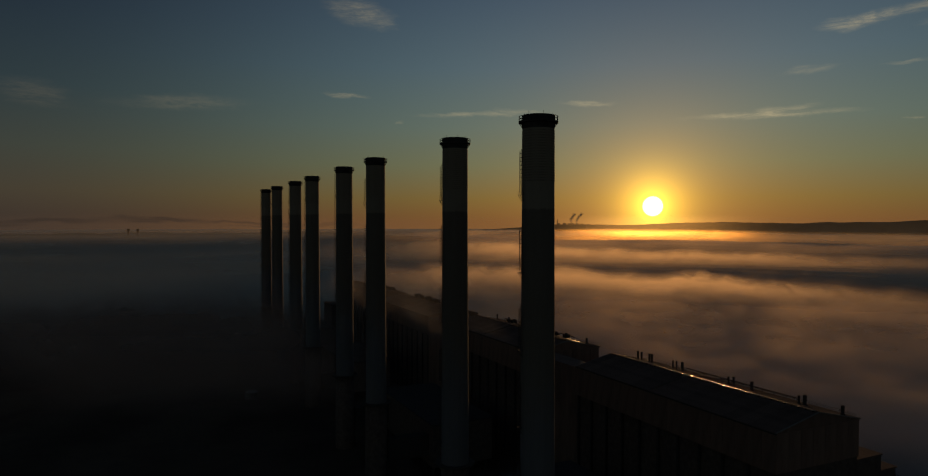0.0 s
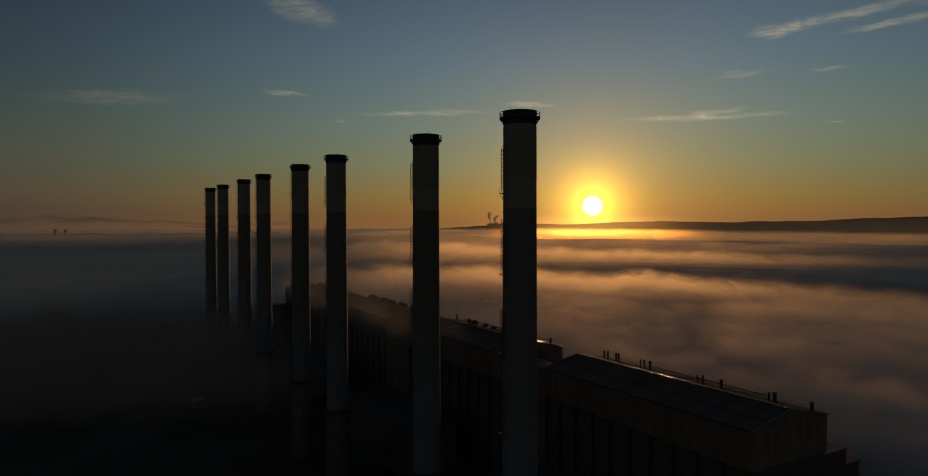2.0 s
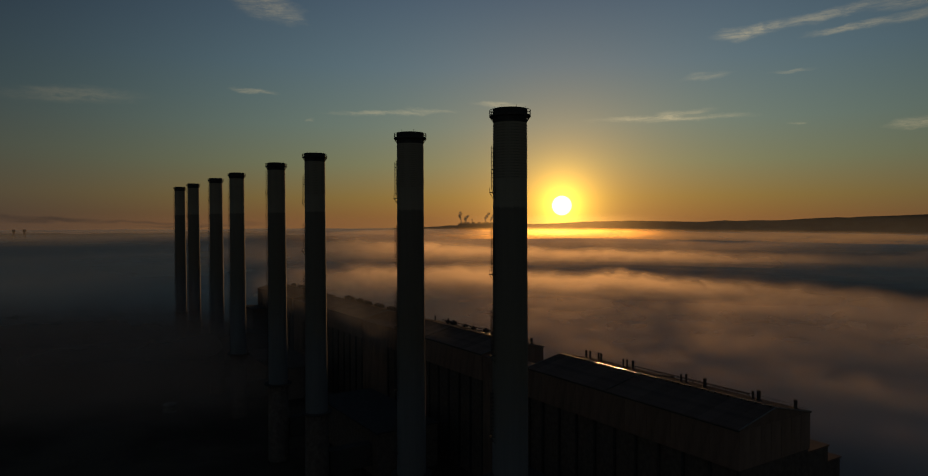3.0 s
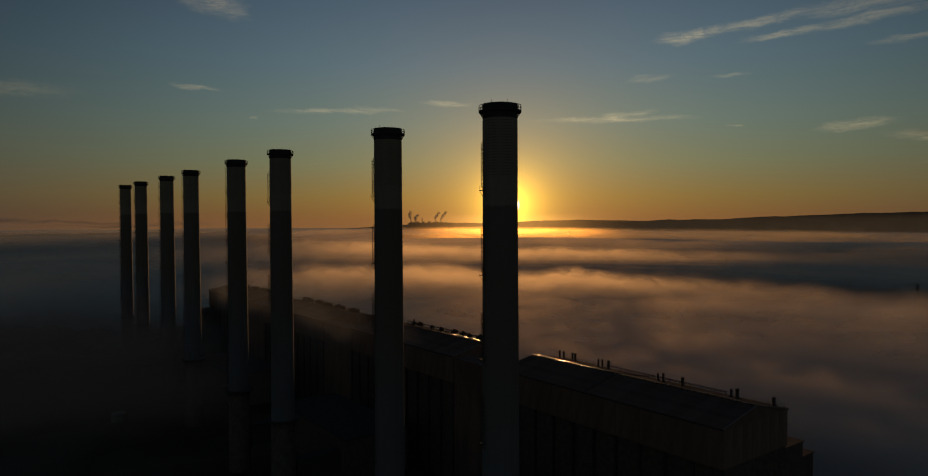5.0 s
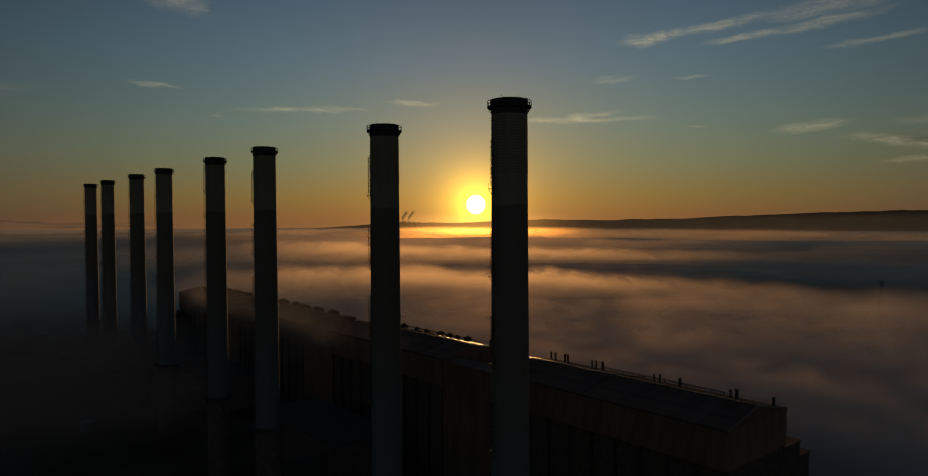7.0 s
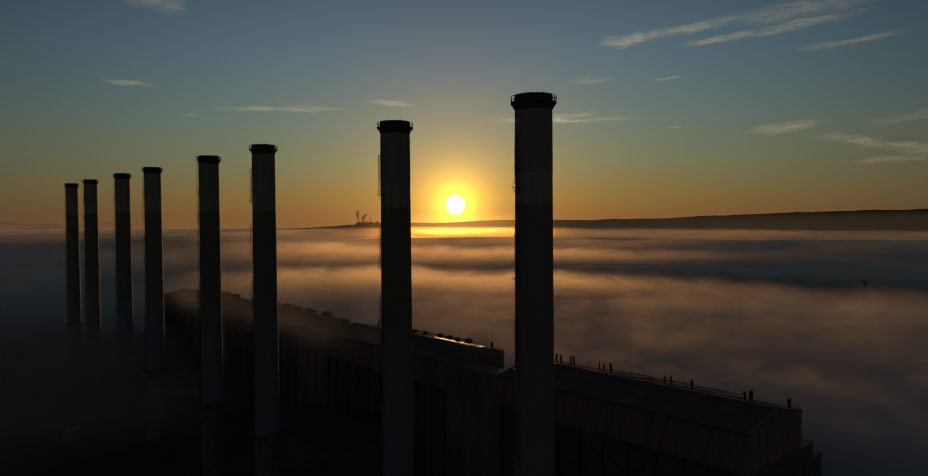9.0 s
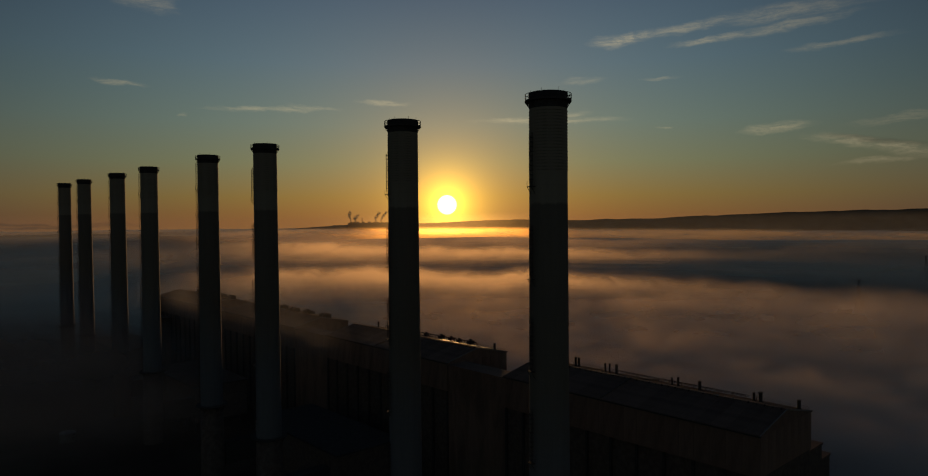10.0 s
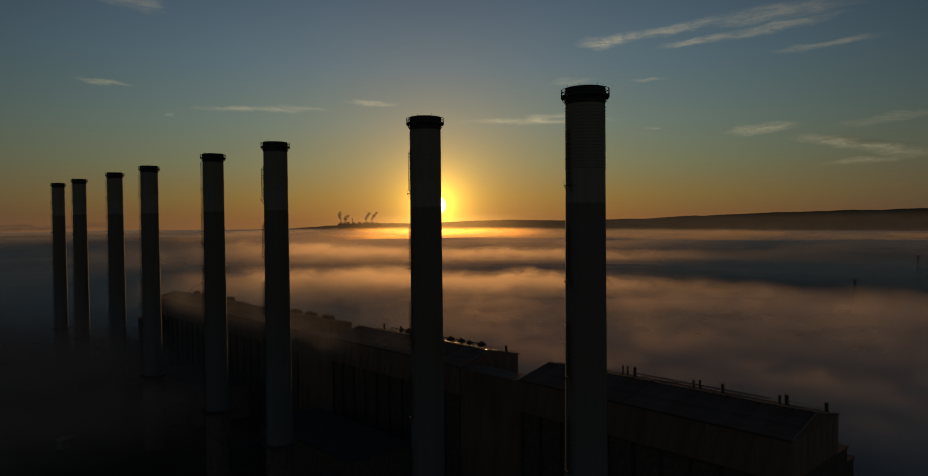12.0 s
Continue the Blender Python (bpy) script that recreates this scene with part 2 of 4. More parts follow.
def fog_material(name, thick, left_thick, far_full=True, uneven=0.4):
    """A sheet of mist: it lets light by where it is thin, and scatters the rest, most of it onwards from the sun."""
    m, n = material(name)
    pos = n.add("ShaderNodeNewGeometry").outputs["Position"]
    sep = n.add("ShaderNodeSeparateXYZ", {0: pos})
    x, y = sep.outputs[0], sep.outputs[1]
    flat = n.add("ShaderNodeCombineXYZ", {0: x, 1: y}).outputs[0]
    r = n.add("ShaderNodeVectorMath", {0: flat}, operation="LENGTH").outputs["Value"]
    az = n.m("MULTIPLY", n.m("ARCTAN2", x, y), 180 / math.pi)
    # the warm plant keeps the air round it clear
    ex = n.m("DIVIDE", n.m("SUBTRACT", x, -60.0), 250.0)
    ey = n.m("DIVIDE", n.m("SUBTRACT", y, 200.0), 470.0)
    e = n.m("SQRT", n.m("ADD", n.m("MULTIPLY", ex, ex), n.m("MULTIPLY", ey, ey)))
    wisp = n.noise(flat, 0.005, 3, 0.5, 0.3)
    e = n.m("ADD", e, n.m("MULTIPLY", n.m("SUBTRACT", wisp, 0.5), 0.8))
    dens = n.step(e, 0.75, 1.7)
    patch = n.step(n.noise(n.scaled(flat, (1, 1, 1), (310, 40, 0), (0, 0, radians(45))), 0.0022, 4, 0.5, 0.4), 0.3, 0.7, 1.0 - uneven, 1.0)
    side = n.step(n.m("ADD", az, n.m("MULTIPLY", wisp, 10.0)), 14.0, 34.0)
    most = n.m("ADD", n.m("MULTIPLY", side, thick - left_thick), left_thick)
    dens = n.m("MULTIPLY", n.m("MULTIPLY", dens, patch), most)
    if uneven:
        dens = n.m("MULTIPLY", dens, n.m("MAXIMUM", n.m("SUBTRACT", 1.0, side), n.step(r, 860.0, 1150.0)))
    # beyond the plant the sheets close up towards the horizon
    start = n.m("ADD", n.m("MULTIPLY", side, -2000.0), 3000.0)
    full = n.m("MULTIPLY", n.step(r, start, n.m("ADD", start, 1900.0)), n.m("ADD", n.m("MULTIPLY", side, 0.35), 0.6))
    dens = n.m("MAXIMUM", dens, n.m("MULTIPLY", full, 1.0 if far_full else thick))
    # teal skylight is put into the fog's colour; the lowest sheet is darker
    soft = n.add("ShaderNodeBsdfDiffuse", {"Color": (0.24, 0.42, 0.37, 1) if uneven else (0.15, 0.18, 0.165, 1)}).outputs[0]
    gloss = n.add("ShaderNodeBsdfAnisotropic", {"Color": (0.85, 0.82, 0.8, 1), "Roughness": 0.8}, distribution="MULTI_GGX").outputs[0]
    body = n.add("ShaderNodeMixShader", {0: 0.2, 1: soft, 2: gloss}).outputs[0]
    out = n.add("ShaderNodeMixShader", {0: dens, 1: n.add("ShaderNodeBsdfTransparent").outputs[0], 2: body}).outputs[0]
    n.add("ShaderNodeOutputMaterial", {0: out})
    return m


# ---- mesh helpers ----
def part(name, bm, mat, parent=None, label=""):
    me = bpy.data.meshes.new(name)
    bm.to_mesh(me)
    bm.free()
    if mat:
        me.materials.append(mat)
    ob = new(name, me)
    if parent:
        ob.parent = parent
    if label:
        tagged(ob, label)
    return ob


def share(name, me, parent, m):
    """Another object on a mesh that is already there."""
    ob = new(name, me)
    ob.parent = parent
    ob.matrix_basis = m
    return ob


def thing(name, at=(0, 0, 0), label="", category="", group="", kind=""):
    ob = new(name)
    ob.location = at
    return tagged(ob, label, category, group, kind)


def box(bm, lo, hi, m=None):
    v = [bm.verts.new((m @ Vector(p)) if m else p) for p in ((x, y, z) for z in (lo[2], hi[2]) for y in (lo[1], hi[1]) for x in (lo[0], hi[0]))]
    for f in ((0, 2, 3, 1), (4, 5, 7, 6), (0, 1, 5, 4), (2, 6, 7, 3), (0, 4, 6, 2), (1, 3, 7, 5)):
        bm.faces.new([v[i] for i in f])
    return bm


def beam(bm, a, b, r=0.05, sides=6):
    """A round bar from a to b."""
    a, b = Vector(a), Vector(b)
    q = (b - a).to_track_quat("Z", "Y").to_matrix()
    rings = []
    for p in (a, b):
        rings.append([bm.verts.new(p + q @ Vector((r * math.cos(2 * math.pi * i / sides), r * math.sin(2 * math.pi * i / sides), 0))) for i in range(sides)])
    for i in range(sides):
        bm.faces.new((rings[0][i], rings[0][(i + 1) % sides], rings[1][(i + 1) % sides], rings[1][i]))
    bm.faces.new(rings[0][::-1])
    bm.faces.new(rings[1])
    return bm


def lathe(bm, profile, sides=48, smooth=True, close=False):
    """Turns a profile of (radius, z) round the z axis."""
    rings = [[bm.verts.new((r * math.cos(2 * math.pi * i / sides), r * math.sin(2 * math.pi * i / sides), z)) for i in range(sides)] for r, z in profile]
    pairs = list(zip(rings, rings[1:])) + ([(rings[-1], rings[0])] if close else [])
    for a, b in pairs:
        for i in range(sides):
            f = bm.faces.new((a[i], a[(i + 1) % sides], b[(i + 1) % sides], b[i]))
            f.smooth = smooth
    return bm


def torus(bm, R, z, r, sides=40, tube=6, arc=1.0):
    k = sides if arc == 1.0 else sides + 1
    rings = []
    for i in range(k):
        a = 2 * math.pi * arc * i / sides
        rings.append([bm.verts.new(((R + r * math.cos(2 * math.pi * j / tube)) * math.cos(a), (R + r * math.cos(2 * math.pi * j / tube)) * math.sin(a), z + r * math.sin(2 * math.pi * j / tube))) for j in range(tube)])
    for i in range(sides):
        a, b = rings[i], rings[(i + 1) % k]
        for j in range(tube):
            bm.faces.new((a[j], b[j], b[(j + 1) % tube], a[(j + 1) % tube]))
    return bm


# ---- ground, hills and the sea of fog ----
def disc_sheet(name, z_at, rings, spokes, mat):
    bm = bmesh.new()
    prev = None
    for r in rings:
        row = [bm.verts.new((r * math.sin(2 * math.pi * i / spokes), r * math.cos(2 * math.pi * i / spokes), 0)) for i in range(spokes)]
        for v in row:
            v.co.z = z_at(v.co.x, v.co.y)
        if prev:
            for i in range(spokes):
                f = bm.faces.new((prev[i], row[i], row[(i + 1) % spokes], prev[(i + 1) % spokes]))
                f.smooth = True
        else:
            bm.faces.new(row[::-1])
        prev = row
    return part(name, bm, mat)


GROUND_RINGS = [20 * 1.16 ** i for i in range(37)] + [4900]
tagged(disc_sheet("ground", lambda x, y: 0.0, GROUND_RINGS, 96, ASPHALT), "dark asphalt and grass ground under the mist", "ground", kind="structure")


def fog_height(base, swell, seed):
    def z(x, y):
        r = math.hypot(x, y)
        a = math.degrees(math.atan2(x, y))
        k = min(1.0, max(0.0, (r - 250) / 900))
        h = noise.fractal(Vector((x / 520 + 3.1, y / 520, seed * 0.1)), 1.1, 2.0, 3) * swell * (0.3 + 0.7 * k)
        left = max(0.0, min(1.0, (62 - a) / 34)) * max(0.0, min(1.0, (r - 2000) / 1500))
        return base + h + 26 * left
    return z


FOG_RINGS = [60 * 1.045 ** i for i in range(100)] + [4890]
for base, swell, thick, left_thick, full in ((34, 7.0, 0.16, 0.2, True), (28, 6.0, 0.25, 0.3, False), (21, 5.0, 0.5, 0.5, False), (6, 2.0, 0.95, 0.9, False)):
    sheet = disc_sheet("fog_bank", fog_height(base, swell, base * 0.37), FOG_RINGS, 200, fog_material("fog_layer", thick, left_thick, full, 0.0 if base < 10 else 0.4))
    tagged(sheet, "low sea of drifting morning fog over the valley", "fog", kind="stuff")


def hills():
    # height of the crest by azimuth, at 4600 m
    crest = ((-60, 40), (20, 44), (26, 56), (29.5, 74), (31, 87), (34, 92), (41.5, 99), (43.5, 108), (47, 109), (50, 104), (56.5, 113), (60, 126), (70, 141), (78, 154), (90, 164), (120, 120))
    az = [c[0] for c in crest]
    hz = [c[1] for c in crest]
    bm = bmesh.new()
    prev = None
    for k in range(1801):
        a = -60 + 180 * k / 1800
        h = float(np.interp(a, az, hz))
        h += 7 * noise.fractal(Vector((a * 0.35, 1.7, 0)), 1.0, 2.0, 5) + 2.0 * noise.noise(Vector((a * 9.0, 4.1, 0))) + 1.6 * noise.noise(Vector((a * 31.0, 2.1, 0)))
        row = []
        for j, (r, f) in enumerate(((4380, 0.0), (4430, 0.42), (4500, 0.72), (4560, 0.9), (4600, 1.0), (4640, 0.96), (4800, 0.5))):
            jig = noise.noise(Vector((a * 2.2, j * 1.3, 2))) * 3 if 0 < j < 6 else 0
            row.append(bm.verts.new((r * math.sin(radians(a)), r * math.cos(radians(a)), h * f + jig * (j != 4))))
        if prev:
            for j in range(6):
                f = bm.faces.new((prev[j], row[j], row[j + 1], prev[j + 1]))
                f.smooth = True
        prev = row
    tagged(part("hills", bm, WOODS), "long low dark wooded hills along the horizon", "hill", kind="structure")
    bm = bmesh.new()
    prev = None
    for k in range(601):
        a = 55 + 60 * k / 600
        h = float(np.interp(a, (55, 60, 66, 70, 76, 84, 115), (96, 122, 143, 151, 158, 170, 130))) + 6 * noise.fractal(Vector((a * 0.5, 8.3, 0)), 1.0, 2.0, 5) + 1.5 * noise.noise(Vector((a * 28.0, 6.1, 0)))
        row = [bm.verts.new((r * math.sin(radians(a)), r * math.cos(radians(a)), h * f)) for r, f in ((4700, 0.3), (4740, 0.8), (4770, 1.0), (4860, 0.4))]
        if prev:
            for j in range(3):
                bm.faces.new((prev[j], row[j], row[j + 1], prev[j + 1])).smooth = True
        prev = row
    tagged(part("far_ridge", bm, WOODS), "farther wooded ridge behind the hills", "hill", kind="structure")


def fog_curtains():
    """Banks of fog one behind the other: soft upright veils with ragged tops, lit from behind."""
    for i in range(29):
        r = 190 * 1.11 ** i
        top = float(np.interp(r, (300, 450, 600, 740, 840, 950, 1200, 1350, 1700, 2200, 3000, 3800), (33, 36, 41, 43, 32, 25, 24, 40, 50, 53, 55, 56)))
        thick = float(np.interp(r, (200, 300, 450, 600, 780, 900, 1200, 1400, 4000), (0.1, 0.21, 0.29, 0.31, 0.28, 0.05, 0.04, 0.15, 0.22)))
        m, n = material("fog_veil")
        pos = n.add("ShaderNodeNewGeometry").outputs["Position"]
        x, y, z = n.add("ShaderNodeSeparateXYZ", {0: pos}).outputs
        az = n.m("MULTIPLY", n.m("ARCTAN2", x, y), 180 / math.pi)
        k = 6.0 / r
        big = n.noise(n.scaled(pos, (1, 1, 2.0), (i * 130.0, 0, 0)), k * 1.1, 3, 0.5, 0.4)
        fine = n.noise(n.scaled(pos, (1, 1, 2.8), (0, i * 170.0, 0)), k * 4.0, 4, 0.5, 0.5)
        crest = n.m("ADD", n.m("MULTIPLY", n.m("SUBTRACT", big, 0.5), (17.0 if 430 < r < 800 else 28.0) + r * 0.006), n.m("MULTIPLY", n.m("SUBTRACT", fine, 0.5), 8.0 + r * 0.006))
        crest = n.m("ADD", crest, n.step(az, 62.0, 28.0, 0.0, 14.0 * min(1.0, r / 3000)))
        if 780 < r < 1500:
            # towards the sun the trough behind the nearest bank fills up
            crest = n.m("ADD", crest, n.step(n.m("ADD", az, n.m("MULTIPLY", big, 24.0)), 54.0, 84.0, 12.0, 0.0))
            crest = n.m("ADD", crest, n.step(n.m("ADD", az, n.m("MULTIPLY", fine, 20.0)), 36.0, 54.0, 9.0, 0.0))
        h = n.m("SUBTRACT", z, crest)
        f = n.m("MULTIPLY", n.step(h, top - 13.0, top + 4.0, 1.0, 0.0), n.step(z, 7.0, 26.0))
        clear = n.m("MAXIMUM", n.step(x, 205.0, 330.0), n.step(y, 640.0, 860.0))
        f = n.m("MULTIPLY", f, n.m("MULTIPLY", clear, n.step(n.m("ADD", az, n.m("MULTIPLY", n.m("SUBTRACT", big, 0.5), 24.0)), 10.0, 30.0, 0.03, 1.0)))
        f = n.m("MULTIPLY", n.m("MULTIPLY", f, n.step(n.m("ADD", n.m("MULTIPLY", fine, 0.6), n.m("MULTIPLY", big, 0.4)), 0.33, 0.66, 0.88 if r < 800 else 0.75, 1.0)), thick * 1.3)
        if 800 < r < 1400:
            f = n.m("MULTIPLY", f, n.step(n.m("ADD", az, n.m("MULTIPLY", big, 24.0)), 54.0, 84.0, 5.0, 1.0))
        # warm diffuse and brighter near colours stand in for sunlight that farther veils block
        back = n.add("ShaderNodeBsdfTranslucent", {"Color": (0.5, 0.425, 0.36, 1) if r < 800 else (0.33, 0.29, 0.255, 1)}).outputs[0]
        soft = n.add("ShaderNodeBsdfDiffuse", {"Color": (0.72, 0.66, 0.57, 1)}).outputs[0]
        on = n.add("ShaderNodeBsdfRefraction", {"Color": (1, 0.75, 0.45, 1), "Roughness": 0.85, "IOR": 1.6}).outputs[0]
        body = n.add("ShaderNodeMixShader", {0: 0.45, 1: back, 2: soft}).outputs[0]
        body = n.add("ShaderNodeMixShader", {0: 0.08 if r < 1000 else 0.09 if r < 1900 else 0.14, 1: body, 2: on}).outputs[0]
        n.add("ShaderNodeOutputMaterial", {0: n.add("ShaderNodeMixShader", {0: f, 1: n.add("ShaderNodeBsdfTransparent").outputs[0], 2: body}).outputs[0]})
        bm = bmesh.new()
        prev = None
        for j in range(141):
            a = radians(-20 + 140 * j / 140)
            rr = r * (1 + 0.05 * noise.noise(Vector((j / 17, i * 3.7, 0))))
            row = [bm.verts.new((rr * math.sin(a), rr * math.cos(a), zz)) for zz in (4, 30, 56, 84)]
            if prev:
                for q in range(3):
                    bm.faces.new((prev[q], row[q], row[q + 1], prev[q + 1])).smooth = True
            prev = row
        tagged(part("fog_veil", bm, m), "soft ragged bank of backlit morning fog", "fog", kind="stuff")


def far_bank():
    """The last bank, where the fog meets the sky and the hills."""
    m, n = material("far_bank")
    pos = n.add("ShaderNodeNewGeometry").outputs["Position"]
    x, y, z = n.add("ShaderNodeSeparateXYZ", {0: pos}).outputs
    az = n.m("MULTIPLY", n.m("ARCTAN2", x, y), 180 / math.pi)
    big = n.noise(n.scaled(pos, (1, 1, 5.0)), 0.0035, 4, 0.55, 0.4)
    crest = n.m("ADD", n.step(az, 36.0, 80.0, 82.0, 64.0), n.m("MULTIPLY", n.m("SUBTRACT", big, 0.5), 14.0))
    h = n.m("SUBTRACT", z, crest)
    ragged = n.step(n.noise(n.scaled(pos, (1, 1, 9.0), (500, 0, 0)), 0.0028, 4, 0.55, 0.4), 0.3, 0.65, 0.35, 1.0)
    f = n.m("MULTIPLY", n.step(h, -14.0, 6.0, 1.0, 0.0), n.m("MULTIPLY", n.step(h, -120.0, -70.0, 0.0, 1.0), ragged))
    f = n.m("MULTIPLY", f, n.step(az, 12.0, 38.0, 0.06, 0.7))
    # the sun's orange glow is put into the bank's own colours
    back = n.add("ShaderNodeBsdfTranslucent", {"Color": (0.56, 0.44, 0.3, 1)}).outputs[0]
    on = n.add("ShaderNodeBsdfRefraction", {"Color": (1, 0.6, 0.14, 1), "Roughness": 0.6, "IOR": 1.3}).outputs[0]
    body = n.add("ShaderNodeMixShader", {0: 0.22, 1: back, 2: on}).outputs[0]
    n.add("ShaderNodeOutputMaterial", {0: n.add("ShaderNodeMixShader", {0: f, 1: n.add("ShaderNodeBsdfTransparent").outputs[0], 2: body}).outputs[0]})
    bm = bmesh.new()
    prev = None
    for k in range(151):
        a = radians(-30 + k)
        row = [bm.verts.new((2600 * math.sin(a), 2600 * math.cos(a), zz)) for zz in (10, 50, 96)]
        if prev:
            for j in range(2):
                bm.faces.new((prev[j], row[j], row[j + 1], prev[j + 1])).smooth = True
        prev = row
    tagged(part("far_fog_bank", bm, m), "distant glowing edge of the morning fog", "fog", kind="stuff")


fog_curtains()
far_bank()
hills()


def haze():
    """A thin veil of mist that stands before the hills."""
    m, n = material("far_haze")
    pos = n.add("ShaderNodeNewGeometry").outputs["Position"]
    z = n.add("ShaderNodeSeparateXYZ", {0: pos}).outputs[2]
    thin = n.noise(n.scaled(pos, (1, 1, 6)), 0.0022, 4, 0.55, 0.4)
    f = n.m("MULTIPLY", n.step(n.m("ADD", z, n.m("MULTIPLY", n.m("SUBTRACT", thin, 0.5), 40.0)), 34.0, 100.0, 1.0, 0.0), 0.1)
    f = n.m("ADD", f, n.step(z, 100.0, 150.0, 0.1, 0.0))
    # the scatter colour is tinted yellow to stand in for glow round the sun
    scatter = n.add("ShaderNodeBsdfRefraction", {"Color": (1, 0.8, 0.4, 1), "Roughness": 0.6, "IOR": 1.3}).outputs[0]
    soft = n.add("ShaderNodeBsdfTranslucent", {"Color": (0.5, 0.5, 0.5, 1)}).outputs[0]
    body = n.add("ShaderNodeMixShader", {0: 0.09, 1: soft, 2: scatter}).outputs[0]
    n.add("ShaderNodeOutputMaterial", {0: n.add("ShaderNodeMixShader", {0: f, 1: n.add("ShaderNodeBsdfTransparent").outputs[0], 2: body}).outputs[0]})
    bm = bmesh.new()
    prev = None
    for k in range(121):
        a = radians(-30 + 150 * k / 120)
        row = [bm.verts.new((3000 * math.sin(a), 3000 * math.cos(a), zz)) for zz in (10, 60, 100, 150)]
        if prev:
            for j in range(3):
                bm.faces.new((prev[j], row[j], row[j + 1], prev[j + 1])).smooth = True
        prev = row
    tagged(part("haze", bm, m), "thin pale morning haze before the hills", "haze", kind="stuff")


haze()


# ---- chimneys ----
SHAFT_TOP, R_TOP, R_LOW = 134.4, 3.88, 4.3


def shaft_radius(z):
    return R_LOW + (R_TOP - R_LOW) * max(0.0, min(1.0, (z - 38) / (SHAFT_TOP - 38)))


def build_chimney(start, pitch):
    c = thing("chimney", (0, 0, 0), "tall tapered concrete chimney with pale top and sooty middle", "chimney", "row of eight chimneys")
    bm = bmesh.new()
    prof = [(shaft_radius(z), z) for z in range(35, 134, 9)]
    prof += [(R_TOP, SHAFT_TOP), (R_TOP, 136.0), (R_TOP - 0.5, 136.0), (R_TOP - 0.5, 120)]
    part("shaft", lathe(bm, prof, 56), CONCRETE, c)
    # the dark colour of the base stands in for shade in the fog
    part("base", lathe(bmesh.new(), [(4.7, -4), (4.45, 34.2), (R_LOW - 0.1, 34.3)], 48), BRICK, c, "lower shaft darkened in colour for the fog's shade")
    deck = part("foot_platform", lathe(bmesh.new(), [(R_LOW - 0.05, 34.3), (5.7, 34.3), (6.1, 34.6), (6.1, 35.0), (R_LOW - 0.05, 35.0)], 40, False), STEEL, c, "wide steel platform round the foot of the shaft")
    strut = None
    for k in range(12):
        m = Matrix.Rotation(2 * math.pi * k / 12, 4, "Z")
        if strut is None:
            strut = part("bracket", beam(bmesh.new(), (5.7, 0, 34.4), (4.4, 0, 32.6), 0.12), STEEL, deck)
        else:
            share("bracket", strut.data, deck, m)
    bm = bmesh.new()
    lathe(bm, [(R_TOP + 0.04, 133.0), (R_TOP + 0.12, 133.5), (R_TOP + 0.14, 136.18), (R_TOP + 0.08, 136.28), (R_TOP - 0.55, 136.28), (R_TOP - 0.55, 133.4)], 64, False)
    part("crown", bm, SOOT, c, "soot-black crown ring")
    hoop = None
    for k in range(20):
        z = 132.4 - 0.63 * k
        if hoop is None:
            r = shaft_radius(z)
            bm = bmesh.new()
            lathe(bm, [(r - 0.05, -0.15), (r + 0.1, -0.1), (r + 0.1, 0.1), (r - 0.05, 0.15)], 48, False)
            hoop = part("hoop", bm, HOOP, c)
            hoop.location = (0, 0, z)
        else:
            s = shaft_radius(z) / shaft_radius(132.4)
            share("hoop", hoop.data, c, Matrix.Translation((0, 0, z)) @ Matrix.Diagonal((s, s, 1, 1)))
    bm = bmesh.new()
    lathe(bm, [(R_TOP, 134.45), (4.8, 134.45), (4.8, 134.8), (R_TOP, 134.8)], 48, False)
    gal = part("gallery", bm, STEEL, c, "dark steel gallery round the top")
    post = brk = None
    for k in range(15):
        m = Matrix.Rotation(2 * math.pi * k / 15, 4, "Z")
        if post is None:
            bm = bmesh.new()
            beam(bm, (4.74, 0, 134.75), (4.74, 0, 136.0), 0.07)
            post = part("post", bm, STEEL, gal)
            bm = bmesh.new()
            beam(bm, (4.7, 0, 134.5), (R_TOP, 0, 133.3), 0.09)
            brk = part("bracket", bm, STEEL, gal)
        else:
            share("post", post.data, gal, m)
            share("bracket", brk.data, gal, m)
    for z in (135.35, 135.98):
        part("handrail", torus(bmesh.new(), 4.74, z, 0.065), STEEL, gal)
    rod = None
    for k in range(6):
        m = Matrix.Rotation(2 * math.pi * (k + 0.3) / 6, 4, "Z")
        if rod is None:
            bm = bmesh.new()
            beam(bm, (R_TOP - 0.35, 0, 136.2), (R_TOP - 0.35, 0, 137.0), 0.03)
            rod = part("lightning_rod", bm, STEEL, c)
            rod.matrix_basis = m
        else:
            share("lightning_rod", rod.data, c, m)
    # the ladder on the west side: caged flights, each ending on a rest platform
    lad = part("ladder", beam(bmesh.new(), (-R_TOP - 0.05, 0.0, start + 0.4), (-R_TOP - 0.5, 0.0, start + 0.4), 0.05), STEEL, c, "dark steel caged ladder")

    def loose(name, bm):
        me = bpy.data.meshes.new(name)
        bm.to_mesh(me)
        bm.free()
        me.materials.append(STEEL)
        return me

    brace = loose("brace", beam(bmesh.new(), (-0.95, 0, -0.05), (0, 0, -1.5), 0.06))
    guard = loose("guard_post", beam(bmesh.new(), (0, 0, 0), (0, 0, 1.1), 0.035))
    hoop = None
    for flight in range(int((start - 40.0) / pitch) + 1):
        top = start - pitch * flight
        bm = bmesh.new()
        for side in (-0.22, 0.22):
            beam(bm, (-shaft_radius(top - 10.4) - 0.28, side, top - 10.4), (-shaft_radius(top) - 0.28, side, top + 0.6), 0.04)
        part("ladder_rails", bm, STEEL, lad)
